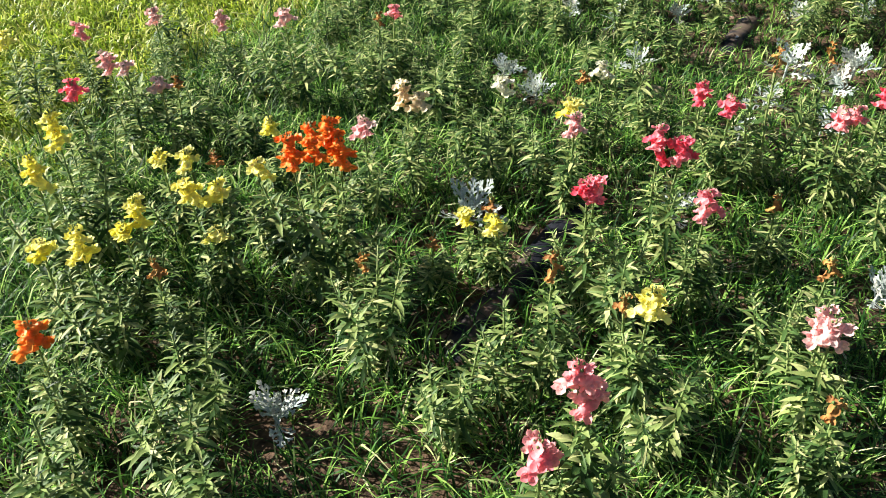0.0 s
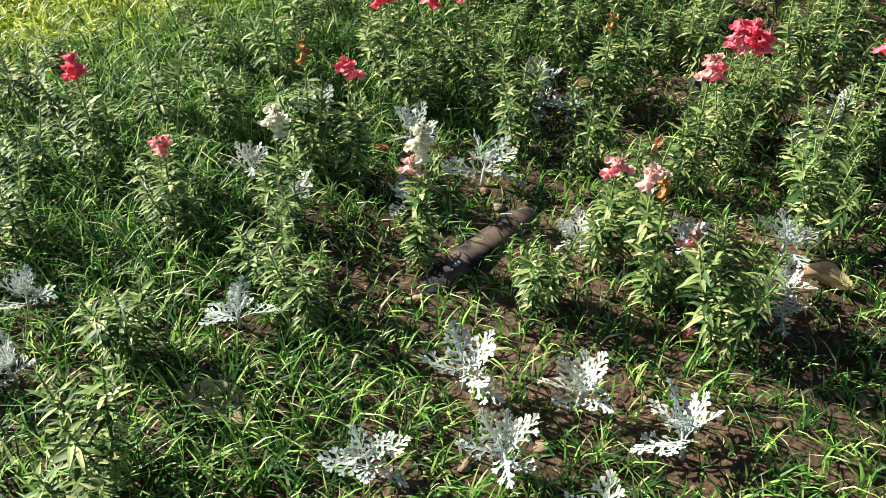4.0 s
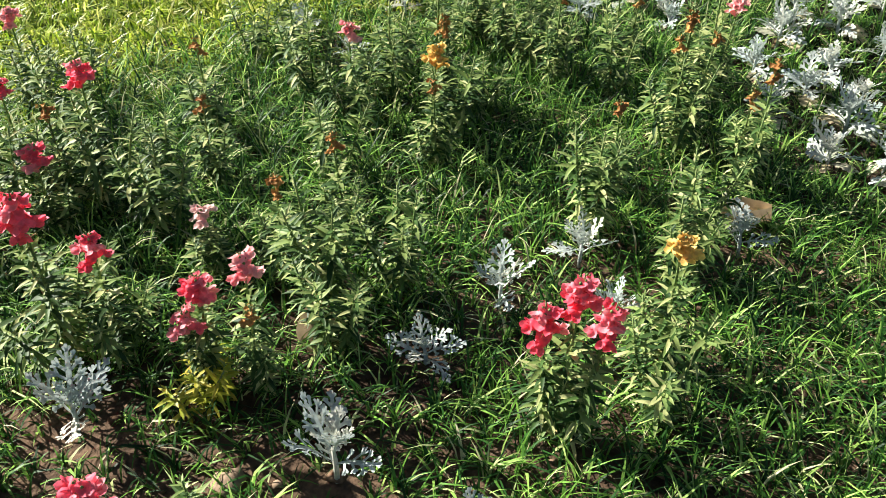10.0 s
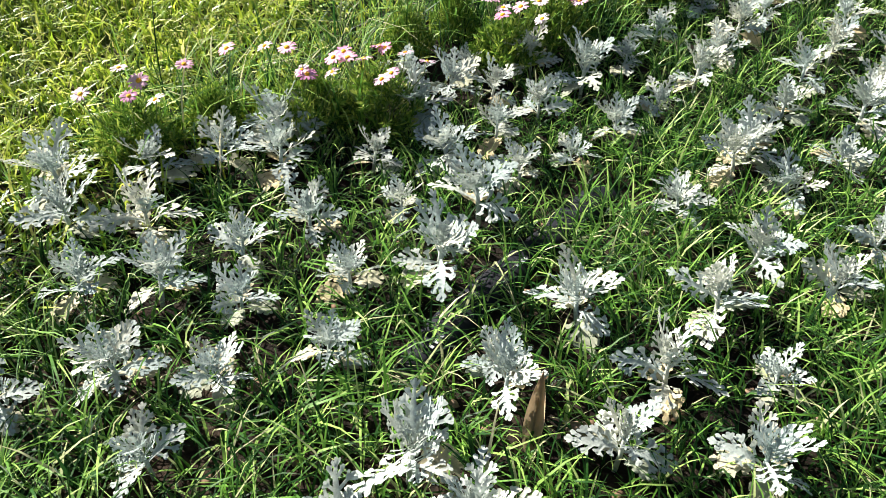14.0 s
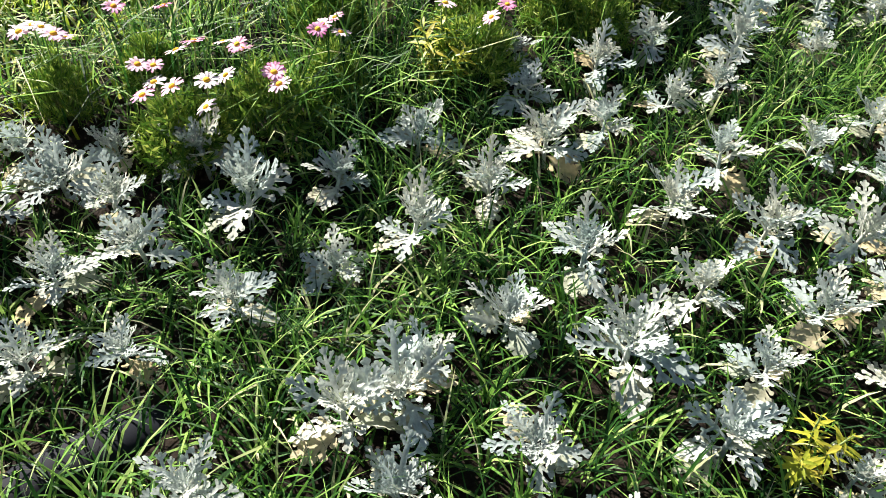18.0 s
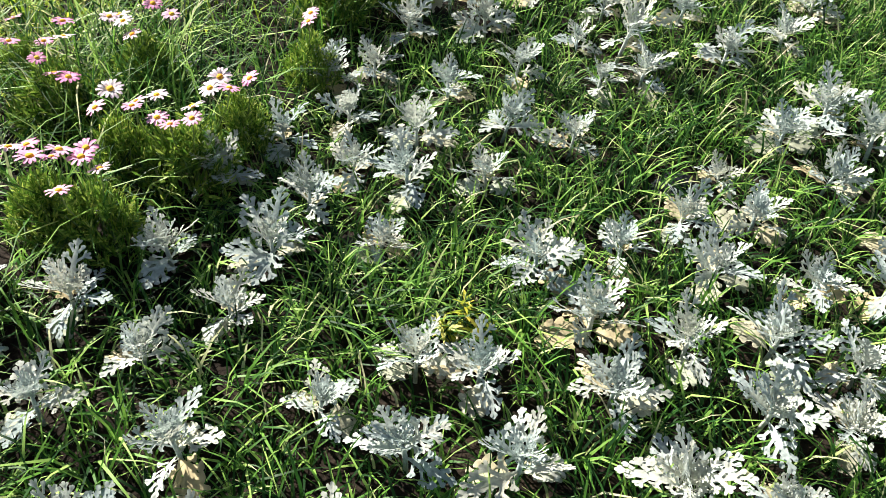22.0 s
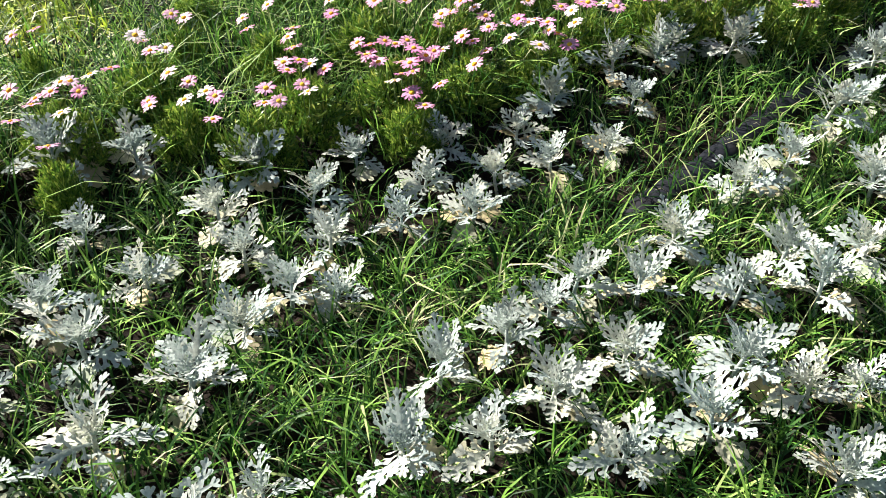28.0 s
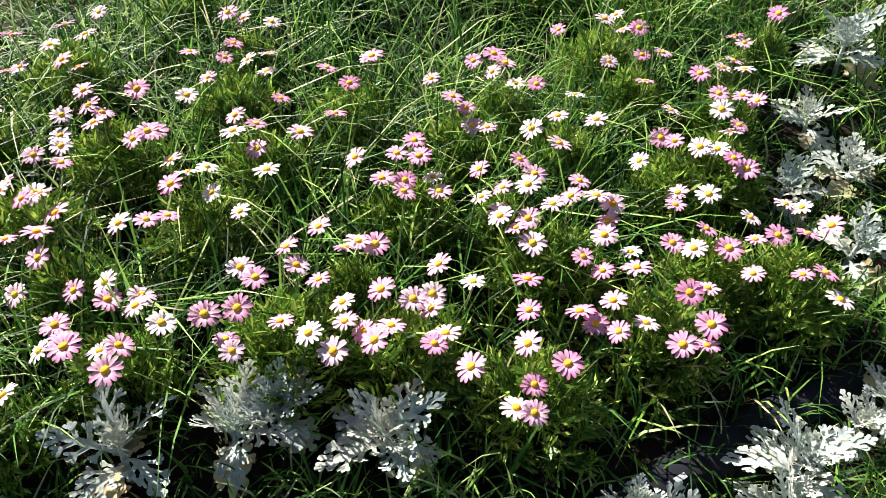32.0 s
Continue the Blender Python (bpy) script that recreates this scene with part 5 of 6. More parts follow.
def daisy_bush(x, y, flowers, size=1.0, seed=0):
    """A mound of feathery foliage with flower heads at (dx, dy)."""
    r = random.Random(seed * 101 + 7)
    BUSHES.append((x, y))
    root = thing("daisy_bush", x, y, float(relief(np.array(x), np.array(y))))
    fol, stems = MOUND[seed % 4]
    m = pose(0, 0, 0, 0, 0, r.uniform(0, 360)) @ Matrix.Diagonal((0.88 * size, 0.88 * size, 0.72 + 0.24 * size, 1))
    part("woody_base", stems, root, m)
    part("foliage", fol, root, m)
    if not flowers:
        return tagged(root, "mounded marguerite bush with feathery leaves and no flowers", "daisy bush", "daisies in the bed")
    sh = Shape()
    for dx, dy in flowers:
        h = 0.212 + r.uniform(-0.022, 0.022)
        tilt = Vector((r.uniform(-0.6, 0.2), r.uniform(-0.45, 0.4), 1.0)).normalized()
        s = r.uniform(0.86, 1.14)
        q = Matrix.Translation((dx, dy, h)) @ tilt.to_track_quat("Z", "Y").to_matrix().to_4x4() @ Matrix.Diagonal((s, s, s, 1))
        head = part("flower_head", r.choice(RAYS), root, q, "daisy flower with pink or white rays")
        part("disc", DISC, head, None, "golden yellow disc")
        sh.tube([(dx * 0.6, dy * 0.6, h - 0.1), (dx * 0.93, dy * 0.93, h - 0.04), (dx, dy, h - 0.001)], [0.0013, 0.0012, 0.0016], 5)
    tagged(part("stalk_tangle", sh.mesh("stalk_tangle", M_SNAP_STEM), root), kind="stuff")
    return tagged(root, "mounded marguerite bush with pink and white daisy flowers", "daisy bush", "daisies in the bed")


daisy_bush(2.28, 7.78, [(-0.09, -0.05), (0.04, -0.04), (0.08, 0.00), (-0.04, 0.04), (0.01, 0.04)], 0.84, 0)
daisy_bush(2.39, 7.96, [(-0.03, -0.05), (0.03, 0.05)], 0.55, 1)
daisy_bush(2.61, 8.06, [(0.02, -0.03), (0.00, -0.02), (0.08, -0.01), (-0.11, -0.00), (0.07, 0.02), (-0.07, 0.04)], 0.88, 2)
daisy_bush(2.77, 8.15, [(0.04, -0.07), (-0.06, -0.05), (0.05, -0.03), (-0.03, -0.02), (-0.09, -0.01), (0.13, 0.01), (-0.09, 0.02), (0.06, 0.04), (-0.00, 0.05), (-0.02, 0.06)], 0.95, 3)
daisy_bush(2.71, 8.52, [(-0.05, -0.02), (0.05, -0.01), (-0.00, -0.00), (-0.03, 0.00), (0.02, 0.03)], 0.55, 4)
daisy_bush(3.01, 8.58, [(-0.01, -0.08), (0.03, -0.04), (-0.02, -0.04), (-0.07, -0.03), (0.09, -0.02), (-0.05, -0.01), (0.07, 0.01), (-0.06, 0.06), (0.07, 0.06), (-0.05, 0.10)], 0.89, 5)
daisy_bush(2.80, 8.69, [(-0.04, -0.03), (0.04, 0.03)], 0.55, 6)
daisy_bush(3.11, 8.72, [(0.07, -0.04), (-0.04, -0.03), (0.04, -0.02), (-0.04, -0.02), (-0.10, -0.01), (0.03, -0.01), (0.04, 0.12)], 0.95, 7)
daisy_bush(3.15, 8.89, [(-0.02, -0.01), (0.02, -0.00), (-0.01, 0.02)], 0.55, 8)
daisy_bush(2.99, 9.06, [(-0.00, -0.07), (-0.06, -0.06), (0.01, -0.03), (-0.05, -0.02), (0.01, 0.03), (0.09, 0.04), (-0.03, 0.06), (0.03, 0.06)], 0.78, 9)
daisy_bush(3.36, 9.14, [(0.06, -0.06), (-0.06, -0.05), (-0.02, -0.01), (0.05, 0.03), (-0.02, 0.10)], 0.81, 10)
daisy_bush(3.26, 9.27, [(-0.06, -0.03), (0.03, -0.01), (-0.02, 0.00), (0.05, 0.03)], 0.63, 11)
daisy_bush(3.52, 9.46, [(0.01, -0.07), (-0.01, 0.01), (0.03, 0.01), (-0.04, 0.05)], 0.65, 12)
daisy_bush(3.41, 9.44, [(-0.05, -0.04), (0.03, -0.02), (-0.05, 0.00), (-0.01, 0.01), (0.06, 0.02), (0.02, 0.03)], 0.59, 13)
daisy_bush(3.41, 9.66, [(-0.02, -0.03), (-0.00, 0.00), (0.03, 0.03)], 0.55, 14)
daisy_bush(3.55, 9.70, [(0.02, -0.06), (-0.07, -0.06), (-0.02, -0.05), (0.05, -0.03), (-0.05, -0.01), (0.01, 0.02), (0.05, 0.09), (-0.00, 0.09)], 0.81, 15)
daisy_bush(3.16, 9.74, [(0.09, -0.04), (0.05, -0.04), (0.01, -0.04), (-0.09, -0.02), (-0.03, 0.02), (0.01, 0.04), (-0.04, 0.09)], 0.84, 16)
daisy_bush(3.00, 9.80, [(0.00, 0.00)], 0.55, 17)
daisy_bush(3.56, 9.86, [(0.04, -0.00), (-0.04, 0.00)], 0.55, 18)
daisy_bush(3.24, 9.93, [(0.04, -0.06), (0.00, -0.04), (-0.05, -0.03), (-0.06, 0.01), (0.07, 0.04), (-0.01, 0.07)], 0.71, 19)
daisy_bush(3.55, 10.17, [(0.01, -0.02), (-0.01, 0.02)], 0.55, 20)
daisy_bush(3.43, 10.47, [(0.03, -0.11), (0.01, -0.07), (-0.03, -0.01), (0.05, 0.02), (-0.06, 0.04), (0.04, 0.04), (-0.04, 0.09)], 0.89, 21)
daisy_bush(3.29, 10.60, [(0.00, 0.00)], 0.55, 22)
daisy_bush(3.53, 10.65, [(0.00, -0.02), (0.01, 0.00), (-0.09, 0.00), (0.08, 0.02)], 0.76, 23)
daisy_bush(3.69, 11.32, [(-0.05, -0.08), (0.01, -0.06), (0.07, -0.04), (-0.05, -0.03), (0.04, -0.01), (0.01, 0.06), (-0.05, 0.06), (0.02, 0.11)], 0.90, 24)
daisy_bush(3.65, 11.51, [(0.03, -0.01), (-0.03, 0.01)], 0.55, 25)
daisy_bush(3.82, 11.59, [(-0.01, -0.06), (0.06, -0.01), (-0.04, 0.03), (-0.01, 0.04)], 0.58, 26)
daisy_bush(3.86, 12.62, [(-0.13, 0.01), (-0.04, -0.03), (-0.02, 0.07), (0.07, 0.06)], 0.80, 90)
daisy_bush(3.98, 12.56, [(0.03, 0.12), (-0.02, -0.02), (-0.05, 0.02), (0.00, 0.04), (0.02, -0.01)], 0.80, 91)
daisy_bush(4.12, 12.50, [(-0.08, 0.00), (-0.04, 0.07), (0.04, 0.04), (-0.01, -0.02), (0.05, -0.03), (-0.02, 0.03)], 0.80, 92)
daisy_bush(4.22, 12.41, [(-0.08, 0.01), (-0.01, 0.04), (0.03, 0.08), (0.00, -0.06), (0.05, -0.01)], 0.80, 93)
daisy_bush(4.02, 12.35, [(-0.06, 0.03), (-0.02, 0.04), (0.00, -0.01), (0.03, -0.08)], 0.80, 94)
daisy_bush(3.83, 12.46, [(0.09, 0.00), (-0.03, 0.06), (0.03, -0.06), (-0.05, -0.02)], 0.80, 95)
daisy_bush(3.72, 11.78, [(-0.05, -0.04), (0.03, -0.06), (0.06, 0.02), (-0.02, 0.05), (0.01, -0.01)], 0.72, 96)
daisy_bush(3.80, 12.02, [(-0.06, -0.02), (0.00, -0.05), (0.05, 0.00), (0.02, 0.06), (-0.04, 0.05), (0.07, -0.04)], 0.76, 97)
daisy_bush(3.88, 12.22, [(-0.05, -0.05), (0.04, -0.03), (0.00, 0.03), (-0.06, 0.04), (0.06, 0.05)], 0.74, 98)
daisy_bush(4.44, 12.53, [(0.00, 0.00)], 0.50, 27)
daisy_bush(4.31, 12.70, [(-0.03, -0.11), (0.02, -0.08), (0.08, -0.06), (-0.07, -0.05), (-0.03, -0.02), (0.06, 0.03), (-0.03, 0.03), (-0.02, 0.06), (-0.02, 0.09), (0.04, 0.10)], 0.85, 28)
daisy_bush(4.77, 12.84, [(-0.04, -0.09), (-0.09, -0.00), (0.04, 0.01), (0.08, 0.01), (0.01, 0.07)], 0.78, 29)
daisy_bush(4.57, 12.83, [(-0.03, -0.06), (-0.05, -0.04), (0.05, -0.03), (0.07, 0.03), (-0.04, 0.04), (0.00, 0.06)], 0.62, 30)
daisy_bush(4.38, 12.96, [(-0.01, -0.11), (0.04, -0.01), (-0.04, 0.04), (0.05, 0.04), (-0.03, 0.05)], 0.88, 31)
daisy_bush(4.05, 12.91, [(-0.01, -0.03), (0.01, 0.03)], 0.50, 32)
daisy_bush(4.83, 13.00, [(0.08, -0.11), (0.04, -0.07), (-0.04, 0.00), (0.06, 0.01), (0.02, 0.01), (-0.01, 0.01), (-0.08, 0.05), (-0.07, 0.09)], 0.95, 33)
daisy_bush(5.11, 13.05, [(0.05, -0.05), (-0.04, -0.03), (-0.00, -0.01), (0.07, 0.00), (-0.04, 0.02), (-0.03, 0.07)], 0.62, 34)
daisy_bush(5.01, 13.18, [(-0.05, -0.08), (-0.02, -0.07), (-0.06, -0.04), (0.05, -0.03), (0.02, -0.02), (-0.04, -0.02), (0.06, -0.01), (-0.07, -0.01), (0.10, 0.01), (0.04, 0.02), (0.07, 0.03), (-0.02, 0.04), (-0.05, 0.04), (-0.13, 0.04), (0.01, 0.05), (0.08, 0.05)], 0.95, 35)
daisy_bush(4.62, 13.20, [(-0.02, -0.07), (0.09, -0.05), (-0.09, 0.02), (0.06, 0.03), (-0.03, 0.06)], 0.78, 36)
daisy_bush(4.36, 13.16, [(0.02, -0.00), (-0.02, 0.00)], 0.50, 37)
daisy_bush(5.17, 13.30, [(0.04, -0.08), (-0.06, -0.05), (0.04, 0.01), (-0.00, 0.02), (-0.03, 0.02), (0.02, 0.09)], 0.74, 38)
daisy_bush(4.83, 13.42, [(-0.06, -0.13), (-0.09, -0.08), (0.02, -0.02), (-0.00, 0.02), (0.01, 0.06), (0.05, 0.07), (0.08, 0.09)], 0.95, 39)
daisy_bush(5.32, 13.44, [(0.03, -0.11), (-0.06, -0.08), (0.09, -0.02), (-0.10, -0.00), (0.02, 0.00), (0.05, 0.00), (-0.04, 0.03), (-0.07, 0.03), (0.02, 0.03), (-0.03, 0.05), (0.08, 0.07)], 0.86, 40)
daisy_bush(5.04, 13.48, [(0.01, -0.10), (0.01, -0.08), (0.03, -0.06), (-0.11, -0.05), (0.02, -0.03), (-0.12, -0.01), (0.04, -0.01), (0.11, 0.01), (-0.02, 0.02), (0.07, 0.03), (0.04, 0.03), (-0.11, 0.04), (-0.01, 0.05), (0.05, 0.07), (0.01, 0.09)], 0.94, 41)
daisy_bush(4.68, 13.60, [(-0.04, -0.05), (-0.02, -0.02), (0.01, 0.02), (0.05, 0.05)], 0.61, 42)
daisy_bush(4.45, 13.56, [(0.00, 0.00)], 0.50, 43)
daisy_bush(5.41, 13.67, [(-0.04, -0.08), (0.00, -0.06), (0.08, -0.05), (-0.02, -0.05), (0.04, -0.03), (-0.08, -0.03), (0.06, -0.01), (-0.03, 0.04), (0.07, 0.06), (0.01, 0.06), (-0.06, 0.06), (-0.02, 0.09)], 0.76, 44)
daisy_bush(5.22, 13.73, [(0.01, -0.09), (0.00, -0.03), (0.08, -0.03), (-0.04, -0.00), (-0.06, 0.05), (0.02, 0.11)], 0.84, 45)
daisy_bush(5.03, 13.77, [(0.00, -0.10), (-0.06, -0.09), (0.09, -0.07), (-0.09, -0.05), (-0.08, -0.03), (0.02, -0.02), (0.07, -0.01), (-0.02, 0.01), (0.08, 0.02), (0.03, 0.03), (-0.03, 0.08), (0.02, 0.10), (-0.02, 0.13)], 0.95, 46)
daisy_bush(5.58, 13.87, [(0.02, -0.11), (-0.06, -0.09), (-0.02, -0.09), (-0.03, -0.05), (0.03, -0.02), (0.08, -0.01), (0.13, -0.01), (-0.05, 0.01), (-0.11, 0.03), (0.11, 0.04), (0.01, 0.09), (-0.04, 0.09), (-0.08, 0.11)], 0.95, 47)
daisy_bush(4.72, 13.87, [(-0.07, -0.08), (-0.04, -0.04), (0.02, -0.01), (0.08, 0.02), (0.01, 0.11)], 0.83, 48)
daisy_bush(5.28, 13.98, [(-0.02, -0.10), (-0.00, -0.07), (-0.06, -0.01), (0.03, 0.01), (0.10, 0.01), (-0.03, 0.01), (-0.10, 0.03), (-0.01, 0.04), (0.08, 0.10)], 0.95, 49)
daisy_bush(5.75, 14.00, [(0.00, -0.09), (-0.03, -0.08), (-0.09, -0.06), (-0.00, -0.05), (0.07, -0.03), (-0.06, 0.00), (0.07, 0.00), (-0.01, 0.02), (0.02, 0.03), (0.00, 0.06), (-0.01, 0.09), (0.04, 0.12)], 0.93, 50)
daisy_bush(5.00, 14.01, [(-0.02, -0.09), (-0.05, -0.06), (0.02, -0.04), (0.07, 0.00), (-0.07, 0.01), (-0.03, 0.01), (0.11, 0.01), (-0.11, 0.03), (0.09, 0.04), (-0.00, 0.08)], 0.88, 51)
daisy_bush(5.97, 14.06, [(0.01, -0.10), (0.04, -0.10), (-0.08, -0.09), (0.01, -0.05), (-0.03, -0.01), (0.04, -0.01), (-0.07, 0.06), (-0.00, 0.10), (0.07, 0.10), (0.03, 0.10)], 0.92, 52)
daisy_bush(5.58, 14.05, [(-0.05, -0.02), (0.02, -0.00), (-0.01, -0.00), (0.04, 0.02)], 0.50, 53)
daisy_bush(4.68, 14.13, [(-0.00, -0.10), (-0.07, -0.06), (0.05, -0.03), (0.09, -0.02), (-0.02, -0.01), (0.03, 0.05), (-0.06, 0.06), (-0.01, 0.12)], 0.93, 54)
daisy_bush(5.23, 14.19, [(-0.01, -0.06), (0.04, -0.05), (-0.01, -0.00), (-0.07, -0.00), (0.09, 0.02), (-0.03, 0.09)], 0.79, 55)
daisy_bush(5.84, 14.32, [(0.02, -0.14), (-0.01, -0.08), (-0.05, -0.07), (-0.09, -0.06), (0.07, -0.04), (0.11, -0.04), (-0.11, -0.03), (-0.06, -0.01), (0.08, 0.01), (-0.03, 0.02), (0.06, 0.07), (-0.02, 0.07), (0.02, 0.09), (0.05, 0.10), (-0.03, 0.12)], 0.95, 56)
daisy_bush(5.03, 14.30, [(-0.00, -0.12), (0.00, -0.06), (-0.10, -0.02), (-0.01, -0.00), (0.04, 0.02), (0.07, 0.04), (0.05, 0.07), (-0.06, 0.07)], 0.89, 57)
daisy_bush(5.54, 14.26, [(-0.01, -0.06), (0.04, -0.06), (-0.09, -0.04), (0.02, -0.03), (0.07, 0.01), (-0.03, 0.01), (0.04, 0.03), (-0.00, 0.04), (-0.05, 0.09)], 0.82, 58)
daisy_bush(6.07, 14.29, [(0.06, -0.08), (-0.07, -0.07), (-0.01, -0.06), (0.09, -0.05), (0.08, -0.02), (-0.07, 0.01), (0.02, 0.04), (-0.10, 0.05), (0.04, 0.07), (-0.05, 0.11)], 0.93, 59)
daisy_bush(5.70, 14.36, [(-0.01, -0.07), (0.01, -0.03), (-0.05, -0.02), (0.04, 0.01), (0.03, 0.05), (-0.01, 0.06)], 0.58, 60)
daisy_bush(5.27, 14.42, [(0.06, -0.12), (0.02, -0.03), (-0.05, -0.02), (-0.01, 0.08), (-0.03, 0.09)], 0.95, 61)
daisy_bush(6.09, 14.50, [(0.07, -0.07), (-0.04, -0.06), (0.01, -0.02), (-0.04, -0.01), (-0.11, -0.00), (0.04, 0.03), (0.07, 0.05), (0.01, 0.08)], 0.87, 62)
daisy_bush(4.91, 14.47, [(-0.04, -0.02), (-0.00, -0.01), (0.05, 0.03)], 0.51, 63)
daisy_bush(6.22, 14.56, [(0.08, -0.10), (0.01, -0.09), (0.04, -0.07), (-0.02, 0.04), (0.01, 0.06), (-0.05, 0.08), (-0.08, 0.08)], 0.95, 64)
daisy_bush(5.50, 14.50, [(0.04, -0.02), (-0.02, -0.01), (0.07, -0.01), (0.01, 0.00), (-0.11, 0.04)], 0.88, 65)
daisy_bush(5.68, 14.61, [(0.04, -0.09), (-0.04, -0.06), (-0.01, -0.01), (0.05, 0.05), (-0.03, 0.10)], 0.82, 66)
daisy_bush(5.91, 14.66, [(0.05, -0.09), (-0.04, -0.09), (0.10, -0.06), (-0.02, 0.04), (-0.05, 0.04), (0.03, 0.05), (-0.06, 0.09)], 0.86, 67)
daisy_bush(5.49, 14.67, [(-0.06, -0.03), (-0.01, -0.03), (0.04, -0.01), (0.08, 0.01), (-0.04, 0.02), (-0.02, 0.04)], 0.68, 68)
daisy_bush(5.97, 14.79, [(0.07, -0.08), (0.04, -0.08), (-0.00, -0.06), (-0.00, 0.02), (-0.04, 0.04), (0.00, 0.06), (-0.07, 0.10)], 0.94, 69)
daisy_bush(5.71, 14.90, [(0.05, -0.09), (-0.06, -0.04), (-0.02, 0.05), (0.02, 0.07)], 0.80, 70)
daisy_bush(5.58, 14.98, [(-0.09, -0.07), (-0.01, -0.00), (0.04, 0.00), (0.07, 0.02), (-0.00, 0.04)], 0.90, 71)
daisy_bush(5.90, 14.98, [(-0.06, -0.06), (0.04, -0.05), (0.07, -0.03), (-0.02, 0.03), (-0.04, 0.04), (-0.00, 0.07)], 0.69, 72)
daisy_bush(5.85, 15.15, [(0.01, -0.01), (-0.02, 0.01)], 0.50, 73)
daisy_bush(5.88, 15.30, [(0.00, 0.00)], 0.50, 74)
daisy_bush(4.64, 14.52, [], 0.83, 75)
daisy_bush(5.27, 15.26, [], 0.86, 76)
daisy_bush(4.75, 14.87, [], 0.73, 77)
daisy_bush(5.57, 15.30, [], 0.89, 78)
daisy_bush(4.94, 15.19, [], 0.84, 79)
daisy_bush(5.74, 15.56, [], 0.81, 80)
daisy_bush(4.26, 13.39, [], 0.72, 81)
daisy_bush(5.17, 15.56, [], 0.74, 82)

# ---- yellowish weeds ----
M_WEED = leafy("yellow_green_leaf", [(0.0, (0.28, 0.36, 0.03)), (0.6, (0.5, 0.5, 0.05)), (1.0, (0.6, 0.5, 0.08))], 0.45, 0.35, "island", 40.0)


def weed(x, y, high, seed, shoots=3):
    r = random.Random(seed)
    root = thing("weed", x, y, float(relief(np.array(x), np.array(y))))
    for i in range(shoots):
        a = i * 6.28 / shoots + r.uniform(-0.4, 0.4)
        out = r.uniform(0.25, 0.5) * high
        st = part("stem", STEM, root, aim(Vector((math.cos(a) * 0.01, math.sin(a) * 0.01, 0)), Vector((math.cos(a) * out, math.sin(a) * out, high * r.uniform(0.75, 1.0))), SHOOT_H))
        part("foliage", lance_leaves(seed + i, 30, 0.03, SHOOT_H, 0.045).mesh("foliage", M_WEED), st)
    return tagged(root, "low yellow-green leafy weed growing between the plants", "weed", "weeds in the bed")


weed(2.04, 5.03, 0.14, 500)
weed(2.10, 7.11, 0.20, 510)
weed(4.31, 8.58, 0.13, 520)
weed(3.28, 9.11, 0.14, 530)
weed(4.23, 9.61, 0.11, 540)
weed(1.21, 4.83, 0.16, 550)
weed(2.06, 5.07, 0.12, 560)
weed(3.33, 9.07, 0.20, 570)

# ---- fallen dry leaves and a brick chip ----
def dry_leaf(x, y, length, width, turn, tilt=8.0, curl=0.25, lift=0.012, roll=0.0, label="large dry tan leaf fallen on the bed"):
    r = random.Random(int(x * 1000) + int(y * 77))
    sh = Shape()
    n, k = 12, 6
    verts, faces = [], []
    for i in range(n + 1):
        s = i / n
        w = width * 0.5 * math.sin(math.pi * s ** 0.8) ** 0.75 if 0 < s < 1 else 0.0008
        for j in range(-k, k + 1):
            q = j / k
            z = curl * width * (abs(q) ** 1.6) * (0.5 + 0.5 * math.sin(2.2 * s)) + 0.05 * length * math.sin(3.1 * s) + 0.004 * math.sin(9 * s + 4 * q) + r.uniform(-0.0012, 0.0012) - 0.003 * (1 - abs(q)) * (j % 2)
            verts.append((length * (s - 0.5), w * q * (1 - 0.2 * curl * abs(q)), z))
    row = 2 * k + 1
    for i in range(n):
        for j in range(row - 1):
            a = i * row + j
            faces.append((a, a + 1, a + row + 1, a + row))
    sh.add(verts, faces)
    root = thing("dry_leaf", x, y, float(relief(np.array(x), np.array(y))) + lift)
    root.matrix_basis = root.matrix_basis @ pose(0, 0, 0, 0, 0, turn) @ pose(0, 0, 0, roll, -tilt, 0)
    part("blade", sh.mesh("blade", M_DRY), root)
    rib = Shape()
    rib.tube([(length * (s - 0.5), 0, 0.05 * length * math.sin(3.1 * max(0, s)) + 0.0012) for s in (-0.12, 0, 0.3, 0.6, 0.95)], [0.0016, 0.0016, 0.0013, 0.001, 0.0004], 5)
    part("midrib", rib.mesh("midrib", M_DRY), root)
    return tagged(root, label, "dry leaf")


dry_leaf(0.64, 2.63, 0.17, 0.09, 170, 12, 0.2)
dry_leaf(1.58, 2.31, 0.16, 0.10, 20, 8, 0.5, label="curled brown dry leaf on the soil")
dry_leaf(1.49, 3.58, 0.15, 0.055, 100, 55, 0.6, 0.05, label="narrow dry leaf standing on edge among stems")
dry_leaf(1.9, 4.42, 0.12, 0.06, 10, 10, 0.4)
dry_leaf(2.18, 4.08, 0.17, 0.10, 15, 14, 0.15)
dry_leaf(2.2, 5.27, 0.13, 0.09, 100, 60, 0.3, 0.05, label="tan dry leaf standing upright in the grass")
dry_leaf(3.05, 5.9, 0.14, 0.08, 10, 12, 0.7, 0.02, label="curled tan dry leaf beside a silver plant")
dry_leaf(3.42, 7.29, 0.16, 0.04, 95, 60, 0.7, 0.06, label="narrow dry leaf standing in the grass")
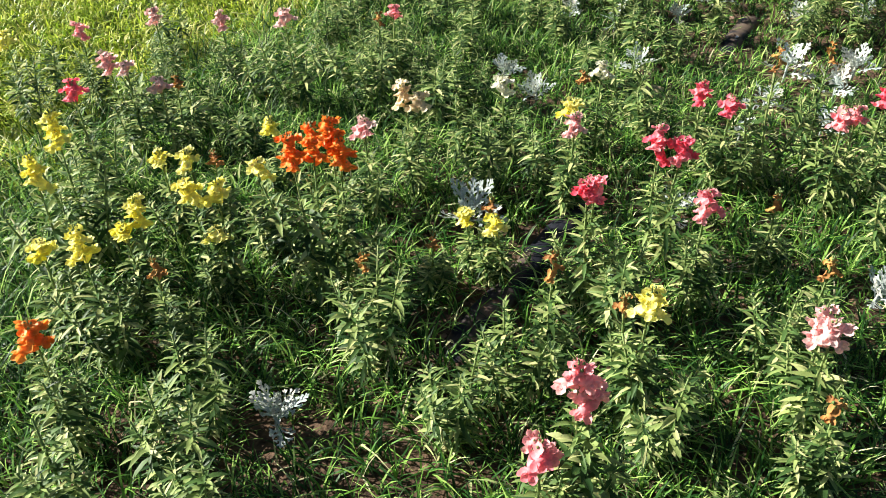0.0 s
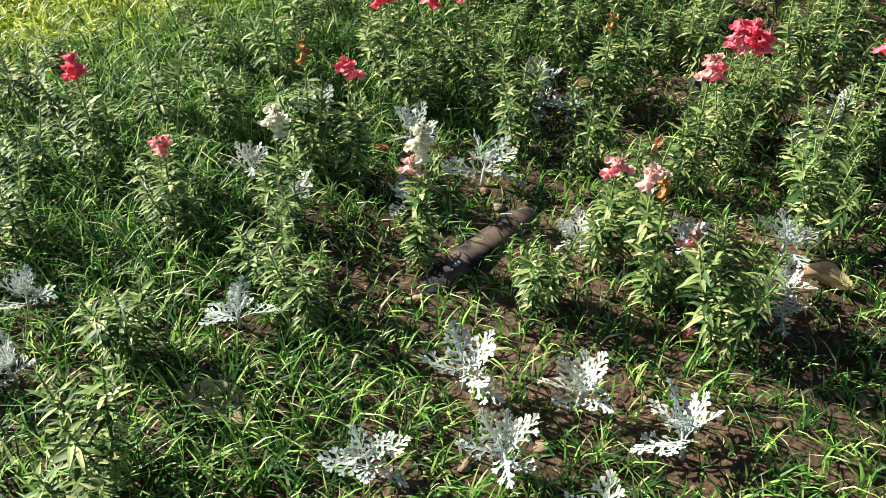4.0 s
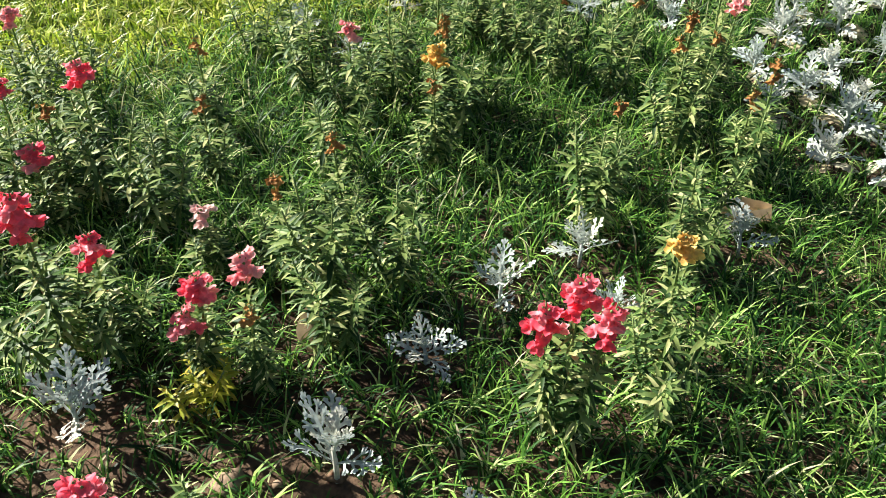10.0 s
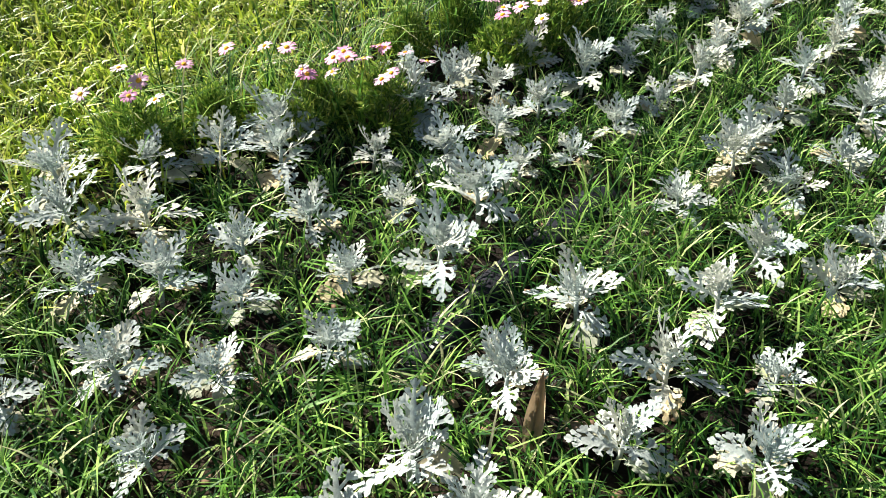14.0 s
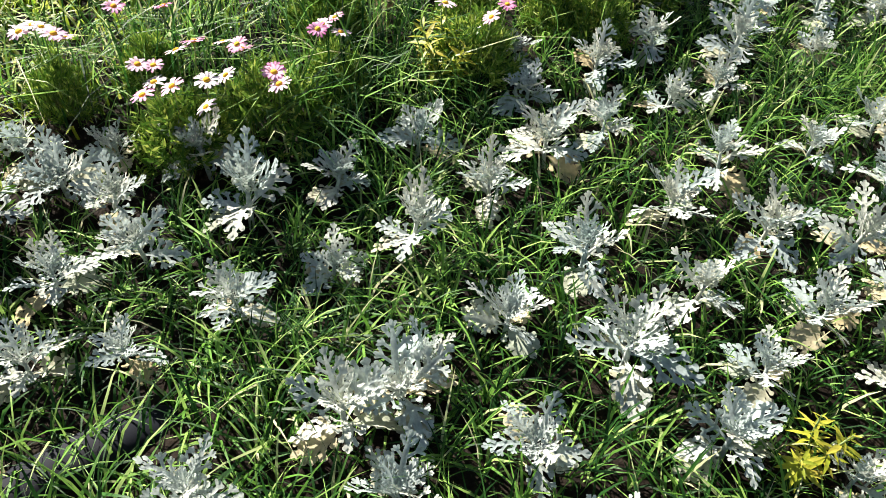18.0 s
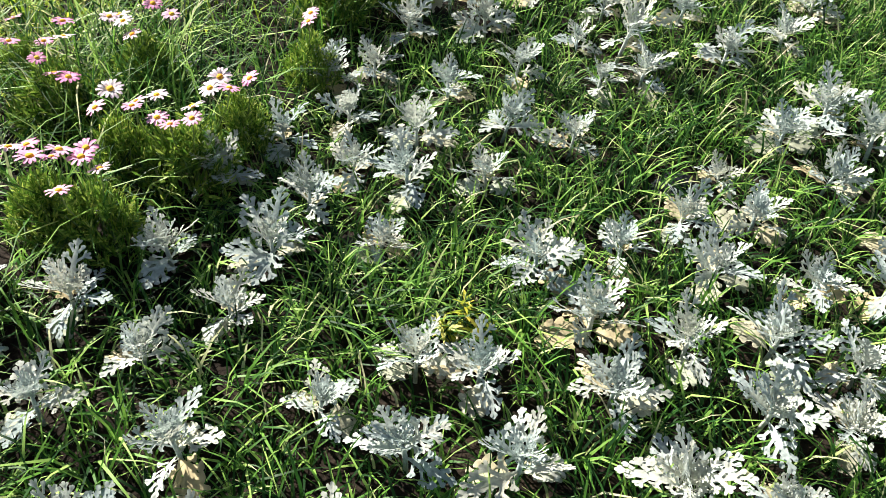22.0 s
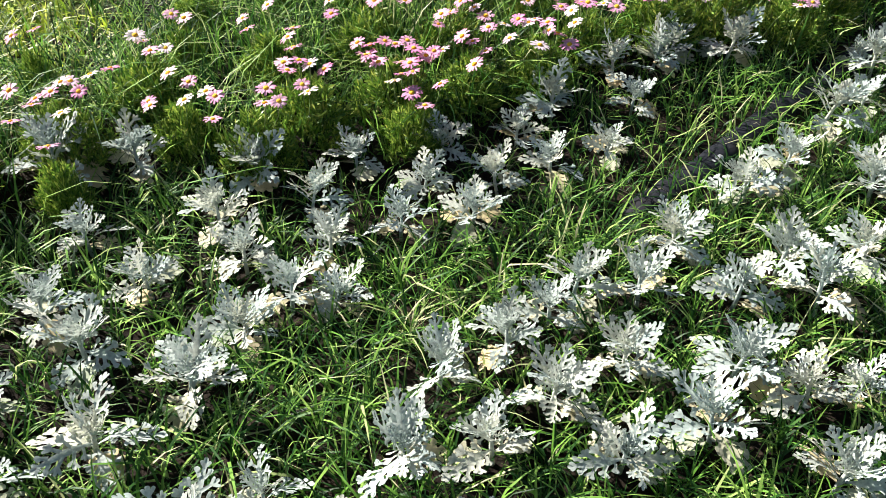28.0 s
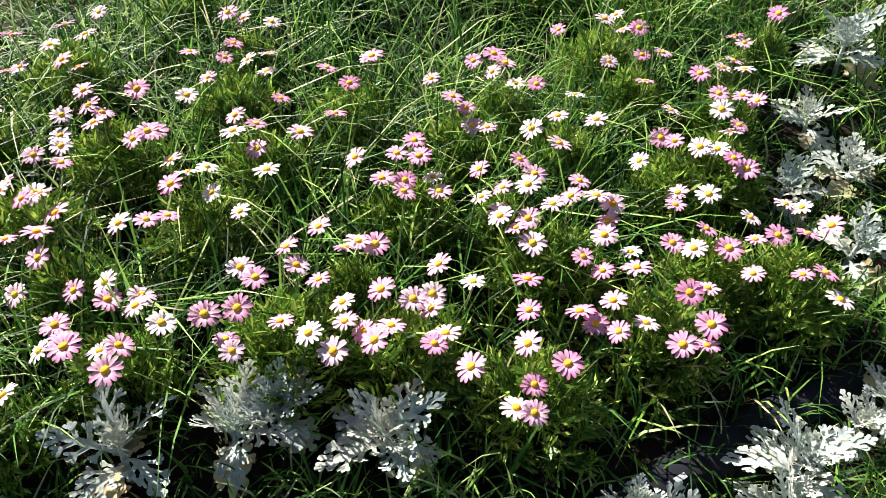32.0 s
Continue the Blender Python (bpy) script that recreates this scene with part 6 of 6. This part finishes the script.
dry_leaf(3.62, 7.07, 0.18, 0.11, 120, 58, 0.25, 0.07, label="broad tan dry leaf leaning on a silver plant")
dry_leaf(3.54, 6.4, 0.13, 0.07, 30, 15, 0.4, 0.02)
dry_leaf(3.06, 9.24, 0.17, 0.06, 95, 65, 0.6, 0.07, label="narrow dry leaf standing among the grass")
dry_leaf(2.0, 4.43, 0.11, 0.06, 120, 10, 0.4)
dry_leaf(1.87, 3.2, 0.11, 0.06, 165, 6, 0.6, 0.016, label="curled brown dry leaf on the soil")
dry_leaf(1.30, 4.08, 0.10, 0.045, 25, 14, 0.5, 0.03, label="pale dry leaf lying between the plants")
dry_leaf(2.06, 4.23, 0.09, 0.05, 150, 8, 0.3, 0.02)
dry_leaf(1.12, 4.13, 0.08, 0.04, 90, 62, 0.4, 0.05, label="tan dry leaf standing upright in the grass")


def brick_chip(x, y):
    bm = bmesh.new()
    bmesh.ops.create_cube(bm, size=1.0)
    bmesh.ops.scale(bm, vec=(0.055, 0.035, 0.03), verts=bm.verts)
    bmesh.ops.bevel(bm, geom=bm.edges[:], offset=0.004, segments=2, affect="EDGES")
    r = random.Random(9)
    for v in bm.verts:
        v.co += Vector((r.uniform(-1, 1), r.uniform(-1, 1), r.uniform(-1, 1))) * 0.002
    me = bpy.data.meshes.new("brick_chip")
    bm.to_mesh(me)
    bm.free()
    me.materials.append(M_BRICK)
    ob = new("brick_chip", me)
    ob.matrix_basis = pose(x, y, float(relief(np.array(x), np.array(y))) + 0.008, 8, -5, 20)
    return tagged(ob, "small broken piece of red brick lying on the soil", "brick")


brick_chip(0.73, 3.65)


def fallen_blossom(x, y, turn, kind="R"):
    ob = new("fallen_blossom", FLORET[kind][0])
    ob.matrix_basis = pose(x, y, float(relief(np.array(x), np.array(y))) + 0.016, 12, 20, turn) @ Matrix.Diagonal((1.2, 1.2, 1.2, 1))
    return tagged(ob, BLOOM[kind][0] + " snapdragon blossom fallen on the soil", "fallen flower")


fallen_blossom(1.50, 3.78, 40)
fallen_blossom(1.57, 2.98, 160)
fallen_blossom(1.69, 4.66, 100, "K")


grow_grass()
